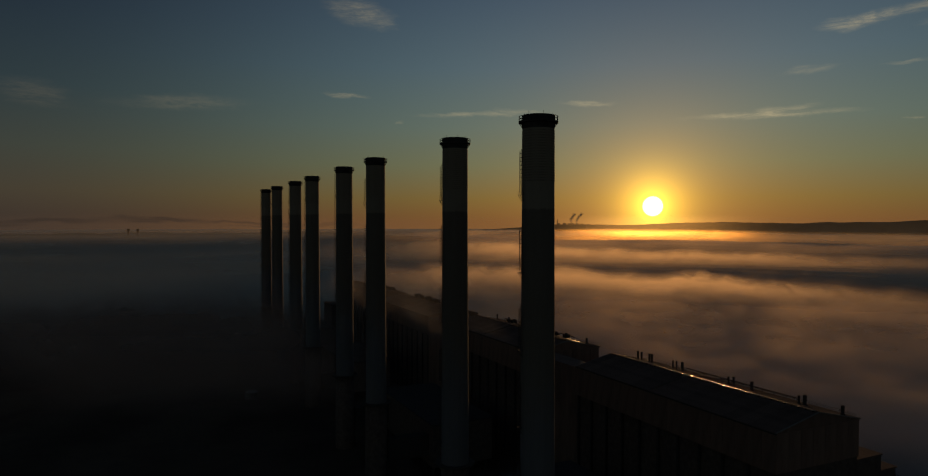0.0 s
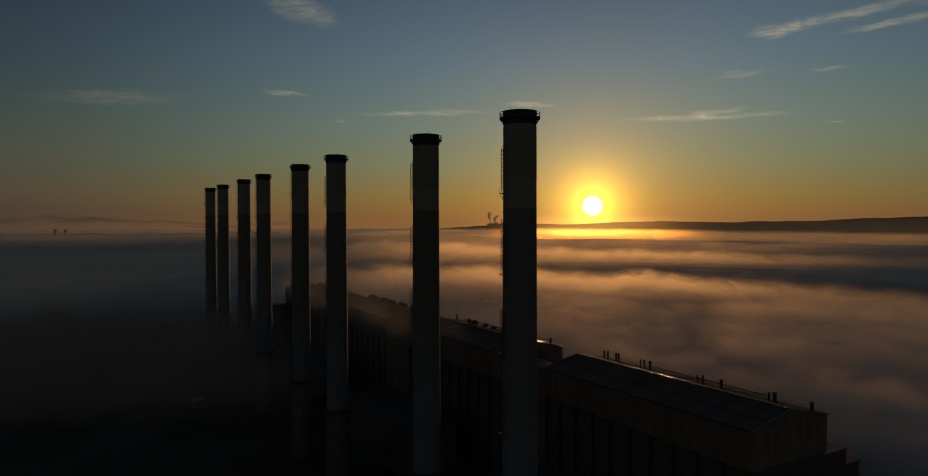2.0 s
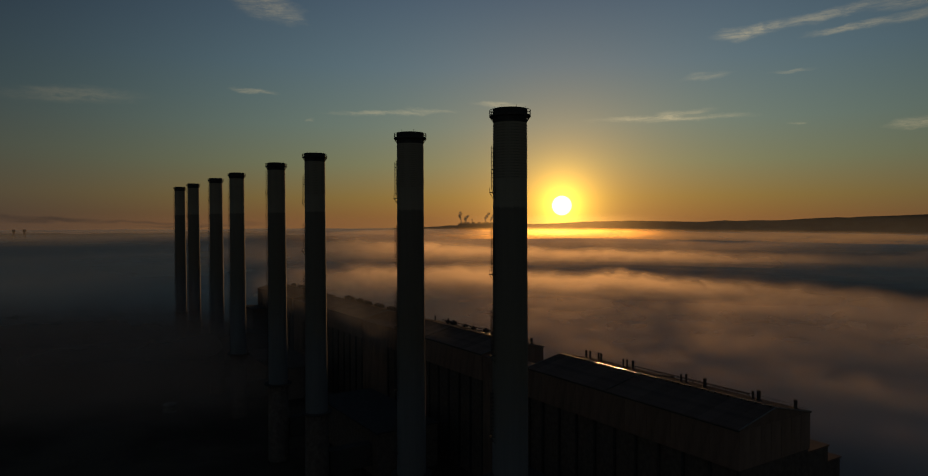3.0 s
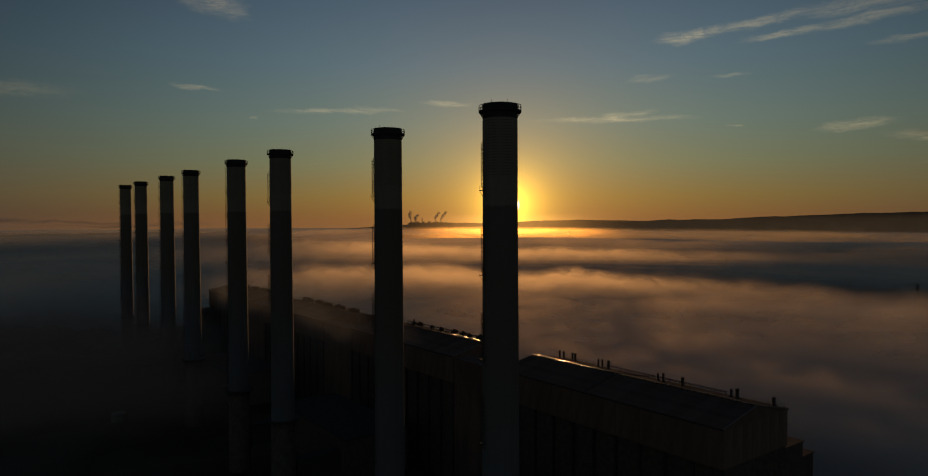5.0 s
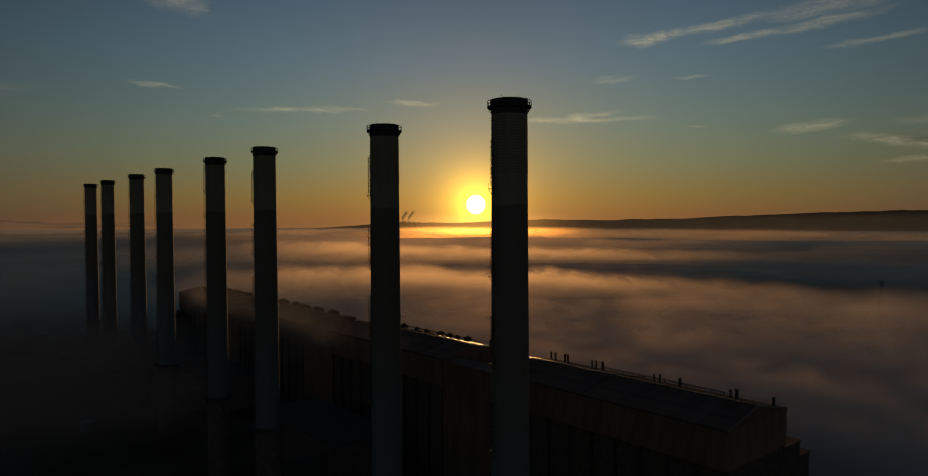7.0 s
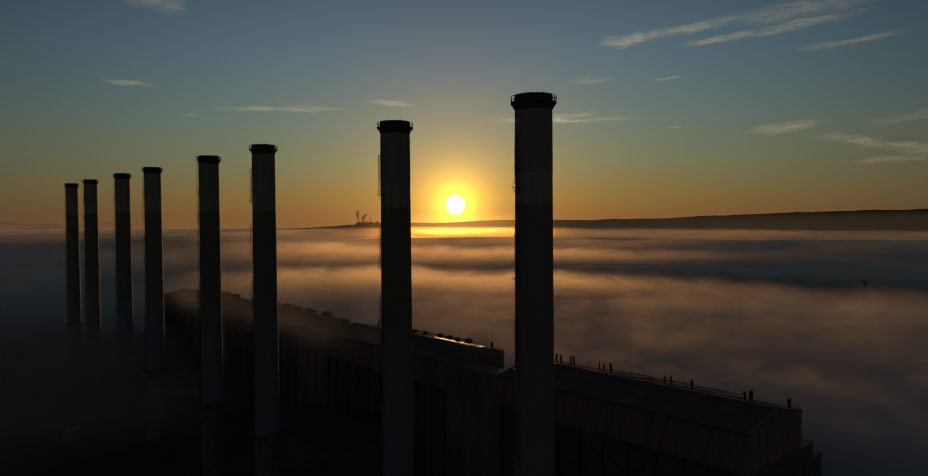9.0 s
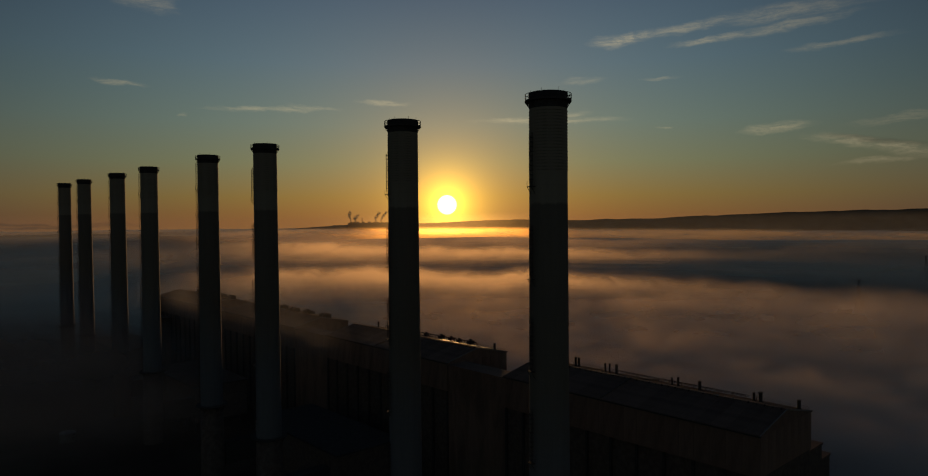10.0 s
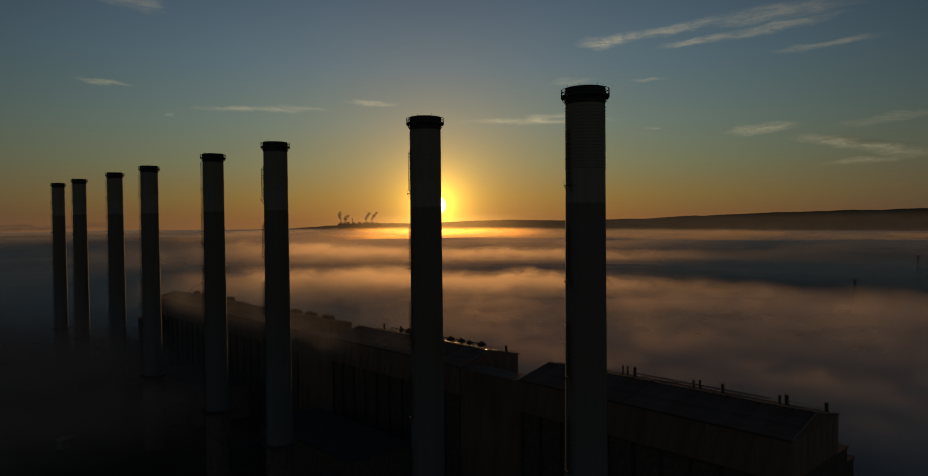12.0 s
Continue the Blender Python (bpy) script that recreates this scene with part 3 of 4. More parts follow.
        bm = bmesh.new()
        for k in range(37):
            z = top - 10.3 + 0.29 * k
            beam(bm, (-shaft_radius(z) - 0.28, -0.22, z), (-shaft_radius(z) - 0.28, 0.22, z), 0.014, 4)
        tagged(part("rung_set", bm, STEEL, lad), kind="stuff")
        for k in range(10):
            z = top - 0.95 * k - 0.5
            if hoop is None:
                bm = bmesh.new()
                torus(bm, 0.36, 0, 0.065, 14, 5, 1.0)
                hoop = part("cage_hoop", bm, STEEL, lad)
                hoop.location = (-shaft_radius(z) - 0.4, 0, z)
            else:
                share("cage_hoop", hoop.data, lad, Matrix.Translation((-shaft_radius(z) - 0.4, 0, z)))
        x = -shaft_radius(top)
        for a in (-0.27, 0.0, 0.27):
            bm = bmesh.new()
            beam(bm, (x - 0.76, a, top), (x - 0.76, a, top - 9.9), 0.035, 4)
            part("cage_strap", bm, STEEL, lad)
        bm = bmesh.new()
        box(bm, (x - 1.0, -0.8, top - 10.58), (x, 0.8, top - 10.45))
        rest = part("rest_platform", bm, STEEL, lad)
        for s in (-0.7, 0.7):
            share("brace", brace, rest, Matrix.Translation((x, s, top - 10.5)))
        for px, py in ((-0.95, -0.75), (-0.95, 0.75), (-0.1, 0.75), (-0.1, -0.75)):
            share("post", guard, rest, Matrix.Translation((x + px, py, top - 10.5)))
    return c


CHIMNEYS = ((86.1, 140.2), (86.6, 190.3), (85.3, 267.0), (86.4, 320.3), (88.5, 400.3), (90.8, 462.6), (91.9, 541.0), (91.9, 596.0))
RISE = (-0.35, -0.2, 0.3, 0.6, 1.1, 1.6, 2.0, 2.0)    # the yard climbs a little to the north
# the three to the south have a caged flight on every other stage, the rest one on each
south, north = build_chimney(127.5, 18.9), build_chimney(133.0, 10.5)
for i, (x, y) in enumerate(CHIMNEYS):
    at = Matrix.Translation((x, y, RISE[i]))
    if i in (0, 3):
        made = south if i == 0 else north
        made.matrix_basis = at
    else:
        made = copy_thing(south if i < 3 else north, at)
    for o in made.children:
        if o.name.startswith("ladder"):
            o.rotation_euler = (0, 0, radians(-14 if i else -12))


# ---- boiler houses ----
EAVE, RIDGE, X0, XR, X1 = 54.0, 57.6, 150.5, 167.0, 184.0


def roof_z(x):
    return EAVE + (RIDGE - EAVE) * (1 - abs(x - XR) / (XR - X0))


def boiler_house(y0, y1, label):
    b = thing("boiler_house", (0, y0, 0), label, "power station", "boiler houses in a line")
    L = y1 - y0
    bm = bmesh.new()
    prof = [(X0, 42.8), (X1, 42.8), (X1, EAVE - 0.25), (XR, RIDGE - 0.25), (X0, EAVE - 0.25)]
    a = [bm.verts.new((x, 0, z)) for x, z in prof]
    c = [bm.verts.new((x, L, z)) for x, z in prof]
    bm.faces.new(a)
    bm.faces.new(c[::-1])
    for i in range(5):
        bm.faces.new((a[i], c[i], c[(i + 1) % 5], a[(i + 1) % 5]))
    part("upper_wall", bm, CLAD, b)
    part("lower_wall", box(bmesh.new(), (X0 + 1.2, 0.4, 0), (X1, L - 0.4, 42.8)), BRICK, b)
    # wall panels on the chimney side and the gable
    n = round(L / 4.6)
    w = L / n
    me = None
    for k in range(n):
        if me is None:
            bm = bmesh.new()
            box(bm, (X0 - 0.12, 0.06, 43.0), (X0 + 0.02, w - 0.06, EAVE - 0.5))
            for j in range(1, 5):
                box(bm, (X0 - 0.2, w * j / 5 - 0.06, 43.0), (X0 - 0.115, w * j / 5 + 0.06, EAVE - 0.5))
            p = part("wall_panel", bm, CLAD, b)
            me = p.data
        else:
            share("wall_panel", me, b, Matrix.Translation((0, w * k, 0)))
    me = None
    for k in range(7):
        if me is None:
            bm = bmesh.new()
            box(bm, (0.06, -0.12, 43.0), ((X1 - X0) / 7 - 0.06, 0.02, EAVE - 0.4))
            p = part("wall_panel", bm, CLAD, b)
            p.location = (X0, 0, 0)
            me = p.data
        else:
            share("wall_panel", me, b, Matrix.Translation((X0 + (X1 - X0) * k / 7, 0, 0)))
    part("gutter", box(bmesh.new(), (X0 - 0.5, -0.3, EAVE - 0.45), (X0 - 0.12, L + 0.3, EAVE - 0.1)), STEEL, b)
    part("gutter", box(bmesh.new(), (X1 + 0.02, -0.3, EAVE - 0.45), (X1 + 0.5, L + 0.3, EAVE - 0.1)), STEEL, b)
    # columns under the upper wall
    me = None
    for k in range(n // 2 + 1):
        if me is None:
            p = part("column", box(bmesh.new(), (X0 + 0.2, -0.35, 0), (X0 + 1.0, 0.35, 42.8)), STEEL, b)
            p.location = (0, 0.5, 0)
            me = p.data
        else:
            share("column", me, b, Matrix.Translation((0, min(w * 2 * k + 0.5, L - 0.5), 0)))
    # roof sheets with standing seams
    for xe in (X0 - 0.35, X1 + 0.35):
        s = 1 if xe > XR else -1
        me = None
        for k in range(n):
            if me is None:
                bm = bmesh.new()
                drop = (RIDGE - EAVE) * abs(xe - XR) / (XR - X0)
                q = [(XR, RIDGE), (xe, RIDGE - drop)]
                fold = [(0.03, 0.0), (0.03, 0.12)]
                for j in range(5):
                    yy = w * (j + 0.5) / 5
                    fold += [(yy - 0.12, 0.12), (yy - 0.06, 0.2), (yy + 0.06, 0.2), (yy + 0.12, 0.12)]
                fold += [(w - 0.03, 0.12), (w - 0.03, 0.0)]
                ends = [[bm.verts.new((x, y, z + t)) for y, t in fold] for x, z in q]
                for j in range(len(fold)):
                    jj = (j + 1) % len(fold)
                    bm.faces.new((ends[0][j], ends[0][jj], ends[1][jj], ends[1][j]))
                for row in ends:
                    bm.faces.new(row)
                bmesh.ops.recalc_face_normals(bm, faces=bm.faces)
                p = part("roof_sheet", bm, SHEET, b)
                me = p.data
            else:
                share("roof_sheet", me, b, Matrix.Translation((0, w * k, 0)))
    # a low fire wall across the roof at mid length
    for xe in (X0 + 0.1, X1 - 0.1):
        drop = (RIDGE - EAVE) * abs(xe - XR) / (XR - X0)
        bm = bmesh.new()
        vs = [bm.verts.new((x, y, z + t)) for t in (-0.1, 0.55) for x, z in ((XR, RIDGE), (xe, RIDGE - drop)) for y in (L * 0.54, L * 0.54 + 0.4)]
        for f in ((0, 1, 3, 2), (4, 6, 7, 5), (0, 2, 6, 4), (1, 5, 7, 3), (0, 4, 5, 1), (2, 3, 7, 6)):
            bm.faces.new([vs[i] for i in f])
        bmesh.ops.recalc_face_normals(bm, faces=bm.faces)
        part("fire_wall", bm, BRICK, b)
    # pale verge trim along the gables
    for yy in (-0.2, L + 0.02):
        for xe in (X0 - 0.4, X1 + 0.4):
            drop = (RIDGE - EAVE) * abs(xe - XR) / (XR - X0)
            bm = bmesh.new()
            vs = [bm.verts.new((x, y, z + t)) for t in (-0.1, 0.26) for x, z in ((XR, RIDGE), (xe, RIDGE - drop)) for y in (yy, yy + 0.18)]
            for f in ((0, 1, 3, 2), (4, 6, 7, 5), (0, 2, 6, 4), (1, 5, 7, 3), (0, 4, 5, 1), (2, 3, 7, 6)):
                bm.faces.new([vs[i] for i in f])
            bmesh.ops.recalc_face_normals(bm, faces=bm.faces)
            part("verge_trim", bm, TRIM, b)
    # ridge capping and small vents beside it
    part("ridge_cap", box(bmesh.new(), (XR - 0.35, 0, RIDGE + 0.1), (XR + 0.35, L, RIDGE + 0.28)), SHEET, b)
    me = None
    for k in range(2 * n):
        m = Matrix.Translation((XR - 0.75, w * (k + 0.5) / 2, RIDGE + 0.1)) @ Matrix.Scale(0.65 if k % 2 else 1.0, 4)
        if me is None:
            bm = bmesh.new()
            box(bm, (-0.2, -0.12, -0.2), (0.2, 0.12, 0.16))
            vs = [bm.verts.new((px, py, pz + 0.148 * px - 0.26 * py)) for pz in (0.2, 0.27) for px, py in ((-0.32, -0.2), (0.32, -0.2), (0.32, 0.2), (-0.32, 0.2))]
            for f in ((3, 2, 1, 0), (4, 5, 6, 7), (0, 1, 5, 4), (1, 2, 6, 5), (2, 3, 7, 6), (3, 0, 4, 7)):
                bm.faces.new([vs[i] for i in f])
            p = part("ridge_vent", bm, GALV, b)
            p.matrix_basis = m
            me = p.data
        else:
            share("ridge_vent", me, b, m)
    return b


BLOCKS = ((124.6, 216.2), (247.4, 338.2), (371.0, 462.0), (494.0, 585.0))
houses = []
for i, (a, c) in enumerate(BLOCKS):
    houses.append(boiler_house(a, c, "long steel-clad boiler house with a shallow gabled roof"))
for (a, c), (e, f) in zip(BLOCKS, BLOCKS[1:]):
    link = thing("link_building", (0, c, 0), "lower flat-roofed link between two boiler houses", "building", "links between boiler houses")
    part("wall", box(bmesh.new(), (X0 + 0.6, 0, 0), (160.0, e - c, 52.9)), CLAD, link)
    part("roof", box(bmesh.new(), (X0 + 0.4, 0.05, 52.9), (160.3, e - c - 0.05, 53.3)), SHEET, link)
    part("rear_wall", box(bmesh.new(), (160.05, 0, 0), (X1 - 2, e - c, 43.6)), BRICK, link)
    part("rear_roof", box(bmesh.new(), (160.35, 0.05, 43.6), (X1 - 1.7, e - c - 0.05, 44.0)), SHEET, link)


# ---- on the roofs ----
def vent_pipe(house, x, y, r=0.42, h=3.0):
    bm = bmesh.new()
    lathe(bm, [(r * 1.6, 0), (r * 1.6, 0.25), (r, 0.5), (r, h - 0.35), (r * 1.12, h - 0.3), (r * 1.12, h), (r * 0.8, h), (r * 0.8, h - 1.0)], 16)
    p = part("vent_pipe", bm, STEEL, house, "dark steel vent pipe")
    p.location = (x, y - house.location.y, roof_z(x) + 0.05)


def roof_fan(house, x, y, s=1.0, legs=True):
    """A boxed fan on a stand."""
    bm = bmesh.new()
    z = 0.9 if legs else 0.0
    box(bm, (-1.3 * s, -1.4 * s, z), (1.3 * s, 1.4 * s, z + 1.5 * s))
    box(bm, (-1.45 * s, -1.55 * s, z + 1.5 * s), (1.45 * s, 1.55 * s, z + 1.72 * s))
    f = part("roof_fan", bm, STEEL, house, "boxed roof fan of dark steel")
    f.location = (x, y - house.location.y, roof_z(x) - 0.05)
    if legs:
        me = None
        for px in (-1.1, 1.1):
            for py in (-1.2, 1.2):
                if me is None:
                    bm = bmesh.new()
                    beam(bm, (0, 0, -0.3), (0, 0, 1.0), 0.09)
                    q = part("leg", bm, STEEL, f)
                    q.location = (px * s, py * s, 0)
                    me = q.data
                else:
                    share("leg", me, f, Matrix.Translation((px * s, py * s, 0)))
    bm = bmesh.new()
    lathe(bm, [(0.9 * s, 0), (0.9 * s, 0.4), (0.75 * s, 0.5), (0.0, 0.62)], 16)
    c = part("cowl", bm, STEEL, f)
    c.location = (0, 0, z + 1.72 * s)


def pipe_run(house, x, y0, y1, z, r=0.16):
    """A pipe along the roof on short trestles."""
    oy = house.location.y
    bm = bmesh.new()
    beam(bm, (x, y0 - oy, z), (x, y1 - oy, z), r, 10)
    p = part("roof_pipe", bm, STEEL, house, "long pipe along the eaves")
    me = None
    k = int((y1 - y0) / 4)
    for i in range(k + 1):
        y = y0 - oy + (y1 - y0) * i / k
        if me is None:
            bm = bmesh.new()
            beam(bm, (x, 0, roof_z(x)), (x, 0, z), 0.07)
            q = part("trestle", bm, STEEL, p)
            q.location = (0, y, 0)
            me = q.data
        else:
            share("trestle", me, p, Matrix.Translation((0, y, 0)))


def guard_rail(house, x, y0, y1, h=1.1):
    oy = house.location.y
    bm = bmesh.new()
    z = roof_z(x)
    beam(bm, (x, y0 - oy, z + h), (x, y1 - oy, z + h), 0.05)
    beam(bm, (x, y0 - oy, z + h * 0.55), (x, y1 - oy, z + h * 0.55), 0.04)
    g = part("guard_rail", bm, STEEL, house)
    me = None
    k = int((y1 - y0) / 2.5)
    for i in range(k + 1):
        y = y0 - oy + (y1 - y0) * i / k
        if me is None:
            bm = bmesh.new()
            beam(bm, (x, 0, z - 0.1), (x, 0, z + h), 0.045)
            q = part("post", bm, STEEL, g)
            q.location = (0, y, 0)
            me = q.data
        else:
            share("post", me, g, Matrix.Translation((0, y, 0)))


for x, y, r, h in ((176, 211.0, 0.4, 3.2), (176, 208.8, 0.4, 3.2), (175.5, 203.6, 0.4, 3.4), (175.5, 202.2, 0.42, 3.4), (175, 190.2, 0.3, 3.2), (175, 188.3, 0.3, 3.3), (175, 185.4, 0.48, 3.4), (175, 164.0, 0.32, 2.6), (175, 161.8, 0.36, 3.0), (175, 154.4, 0.5, 3.0), (175.3, 137.4, 0.36, 2.6), (175.4, 135.5, 0.55, 3.1), (178.9, 126.0, 0.5, 2.7)):
    vent_pipe(houses[0], x, y, r, h)
for x, y, r, h in ((178.5, 249.0, 0.5, 2.8), (176, 330.0, 0.4, 3.0), (176, 316.4, 0.4, 3.2)):
    vent_pipe(houses[1], x, y, r, h)
pipe_run(houses[0], 181.0, 142.5, 190.0, 55.7, 0.14)
pipe_run(houses[0], 182.2, 143.5, 186.0, 55.0, 0.1)
pipe_run(houses[1], 180.5, 262.0, 330.0, 56.2, 0.18)
guard_rail(houses[0], 183.6, 125.2, 211.0)
guard_rail(houses[1], 183.6, 248.0, 334.5)
# smooth metal strips added along the east slope to stand in for its sun glint
me = None
for k in range(6):
    y = 251.0 + 5.6 * k
    if me is None:
        bm = bmesh.new()
        za, zb = roof_z(174.8) + 0.24, roof_z(177.2) + 0.24
        vs = [bm.verts.new((px, py, pz + t)) for t in (0, 0.05) for px, pz, py in ((174.8, za, 0.7), (177.2, zb, 0.7), (177.2, zb, 4.2), (174.8, za, 4.2))]
        for f in ((3, 2, 1, 0), (4, 5, 6, 7), (0, 1, 5, 4), (1, 2, 6, 5), (2, 3, 7, 6), (3, 0, 4, 7)):
            bm.faces.new([vs[i] for i in f])
        p = part("flashing", bm, GLINT_METAL, houses[1], "added bare metal strip for the roof's sun glint")
        p.location = (0, y - houses[1].location.y, 0)
        me = p.data
    else:
        share("flashing", me, houses[1], Matrix.Translation((0, y - houses[1].location.y, 0)))
for x, y, s in ((175, 260.0, 0.9), (172.5, 264.5, 0.7), (174.5, 272.0, 0.8), (174, 278.3, 0.85), (173, 287.6, 0.7), (174.5, 297.4, 0.7), (174.5, 308.4, 0.9), (174.5, 314.0, 0.7)):
    roof_fan(houses[1], x, y, s)
for x, y, s in ((174, 376.5, 1.2), (174, 380.6, 1.25), (175, 396.0, 1.1), (175, 400.4, 1.3), (173, 410.0, 1.2), (173, 414.3, 1.25), (175, 428.9, 1.45), (174, 440.6, 1.25), (175, 449.0, 1.45)):
    roof_fan(houses[2], x, y, s, False)
for x, y, s in ((174, 503.0, 1.4), (175, 509.0, 1.2), (175, 520.0, 1.3), (174, 527.0, 1.4), (174, 541.0, 1.4), (174, 548.0, 1.2), (174, 562.0, 1.3)):
    roof_fan(houses[3], x, y, s, False)

# ---- lower buildings round the boiler houses ----
hall = thing("turbine_hall", (0, 126, 0), "low flat-roofed turbine hall beside the boiler houses", "building")
part("wall", box(bmesh.new(), (X1 + 0.6, 0, 0), (196.4, 455, 40.9)), BRICK, hall)
part("roof", box(bmesh.new(), (X1 + 0.55, -0.3, 40.9), (196.8, 455.3, 41.4)), SHEET, hall)
part("lower_wall", box(bmesh.new(), (196.45, 0.4, 0), (204.0, 454, 35.8)), BRICK, hall)
part("lower_roof", box(bmesh.new(), (196.85, 0.1, 35.8), (204.4, 454.3, 36.3)), SHEET, hall)

for i in range(0, 8, 2):
    (xa, ya), (xb, yb) = CHIMNEYS[i], CHIMNEYS[i + 1]
    house = thing("precipitator_house", (108, (ya + yb) / 2, 0), "dark steel dust precipitator house beside the chimneys", "industrial building", "precipitator houses")
    part("body", box(bmesh.new(), (0, -34, 6), (28, 34, 24)), BRICK, house)
    part("roof", box(bmesh.new(), (-0.6, -34.6, 24), (28.6, 34.6, 24.6)), SOOT, house)
    for k in range(8):
        y = -30 + 60 * k / 7
        bm = bmesh.new()
        box(bm, (1, y - 0.5, 0), (2, y + 0.5, 6))
        part("leg", bm, STEEL, house)
        bm = bmesh.new()
        box(bm, (26, y - 0.5, 0), (27, y + 0.5, 6))
        part("leg", bm, STEEL, house)
    for (x, y) in ((xa, ya), (xb, yb)):
        bm = bmesh.new()
        box(bm, (x + 4.6 - 108, y - 2.4 - (ya + yb) / 2, 10), (-0.02, y + 2.4 - (ya + yb) / 2, 19))
        part("flue_duct", bm, STEEL, house)

annex = thing("annex", (139.0, 557.0, 0), "dark annex with a railed flat roof beside the boiler house", "building")
part("wall", box(bmesh.new(), (0, 0, 0), (11.3, 27, 39.6)), BRICK, annex)
part("roof", box(bmesh.new(), (-0.4, -0.4, 39.6), (11.35, 27.4, 40.1)), SOOT, annex)
rail = part("guard_rail", beam(bmesh.new(), (-0.2, -0.2, 41.2), (-0.2, 27.2, 41.2), 0.06), STEEL, annex)
for k in range(10):
    part("post", beam(bmesh.new(), (-0.2, -0.2 + 3.04 * k, 40.05), (-0.2, -0.2 + 3.04 * k, 41.2), 0.05), STEEL, rail)

tank = thing("storage_tank", (57, 432, 0), "pale steel storage tank in the dark yard", "tank")
part("shell", lathe(bmesh.new(), [(3.6, 0), (3.6, 4.2), (3.75, 4.25), (3.75, 4.4)], 32), PALE, tank)
part("roof", lathe(bmesh.new(), [(3.75, 4.4), (2.4, 5.0), (1.0, 5.3), (0.0, 5.4)], 32), PALE, tank)


# ---- far things over the fog ----
def pylon(x, y, h, turn):
    p = thing("power_pylon", (x, y, 0), "steel lattice power pylon standing up out of the fog", "pylon", "power pylons")
    p.rotation_euler = (0, 0, radians(turn))
    w = lambda z: 3.6 * (1 - z / h) ** 1.3 + 0.55
    levels = [h * k / 9 for k in range(10)]
    for sx, sy in ((1, 1), (1, -1), (-1, -1), (-1, 1)):
        bm = bmesh.new()
        for a, c in zip(levels, levels[1:]):
            beam(bm, (sx * w(a), sy * w(a), a), (sx * w(c), sy * w(c), c), 0.22, 5)
        part("leg", bm, STEEL, p)
    for a, c in zip(levels, levels[1:]):
        bm = bmesh.new()
        for (ax, ay), (cx, cy) in (((1, 1), (1, -1)), ((1, -1), (-1, -1)), ((-1, -1), (-1, 1)), ((-1, 1), (1, 1))):
            beam(bm, (ax * w(a), ay * w(a), a), (cx * w(c), cy * w(c), c), 0.12, 4)
            beam(bm, (cx * w(a), cy * w(a), a), (ax * w(c), ay * w(c), c), 0.12, 4)
        part("bracing", bm, STEEL, p)
    for z, l in ((h - 1.0, 4.2), (h - 4.5, 3.2)):
        for s in (-1, 1):
            bm = bmesh.new()
            beam(bm, (0, 0, z), (s * l, 0, z + 0.6), 0.22, 5)
            beam(bm, (0, 0, z - 2.0), (s * l, 0, z + 0.6), 0.18, 5)
            part("crossarm", bm, STEEL, p)


pylon(819, 308, 40, -69)
pylon(1228, 339, 49, -75)


def polar(az, r, z=0.0):
    return (r * math.sin(radians(az)), r * math.cos(radians(az)), z)


for az in (-1.42, -0.78):
    stack = thing("distant_chimney", polar(az, 3500), "distant dark chimney top rising over the fog", "chimney", "pair of distant chimneys")
    part("shaft", lathe(bmesh.new(), [(5.0, 0), (4.2, 66), (4.2, 70)], 20), BRICK, stack)
    part("crown", lathe(bmesh.new(), [(4.2, 68), (6.0, 69), (6.0, 79), (3.6, 79), (3.6, 60)], 20), SOOT, stack)

far = thing("distant_power_station", polar(33.9, 4350), "distant power station with a slim stack on the horizon", "power station")
far.rotation_euler = (0, 0, -radians(33.9))
for x, w, h in ((-130, 16, 103), (-108, 14, 104), (-86, 18, 105), (-52, 18, 104), (-14, 20, 105), (18, 18, 103), (40, 16, 104), (66, 18, 103), (94, 14, 102)):
    part("boiler_block", box(bmesh.new(), (x - w / 2, -10, 0), (x + w / 2, 10, h)), BRICK, far)
part("long_hall", box(bmesh.new(), (-150, -14, 0), (120, 14, 96)), BRICK, far)
bm = bmesh.new()
part("stack", lathe(bm, [(3.2, 0), (2.4, 128), (1.8, 128)], 12), BRICK, far)
far.children[-1].location = (-60, 0, 0)


def plume(az, r, z, h, lean, seed, mat):
    """Steam: a heap of ragged puffs that widens as it climbs."""
    rng = random.Random(seed)
    p = thing("steam_plume", polar(az, r, z), "ragged grey plume of steam drifting up", "steam", "distant steam plumes")
    bm = bmesh.new()
    for k in range(44):
        f = k / 43
        c = Vector((lean * h * f * f + 7 * math.sin(5 * f + seed) + rng.uniform(-1, 1) * 9 * (0.2 + f), rng.uniform(-6, 6), h * f + rng.uniform(-3, 3)))
        rad = (3.0 + 6.5 * f) * rng.uniform(0.6, 1.15) * (1.0 if f < 0.8 else 0.7)
        made = bmesh.ops.create_icosphere(bm, subdivisions=2, radius=rad, matrix=Matrix.Translation(c))
        for v in made["verts"]:
            v.co += (v.co - c) * 0.5 * noise.noise(v.co * 0.25 + Vector((seed, 0, 0)))
    for f in bm.faces:
        f.smooth = True
    part("puffs", bm, mat, p)


def steam_material():
    m, n = material("steam")
    co = n.add("ShaderNodeTexCoord").outputs["Object"]
    f = n.step(n.noise(co, 0.12, 4, 0.6), 0.35, 0.7, 0.04, 0.3)
    soft = n.add("ShaderNodeBsdfDiffuse", {"Color": (0.4, 0.38, 0.36, 1)}).outputs[0]
    n.add("ShaderNodeOutputMaterial", {0: n.add("ShaderNodeMixShader", {0: f, 1: n.add("ShaderNodeBsdfTransparent").outputs[0], 2: soft}).outputs[0]})
    return m


STEAM = steam_material()
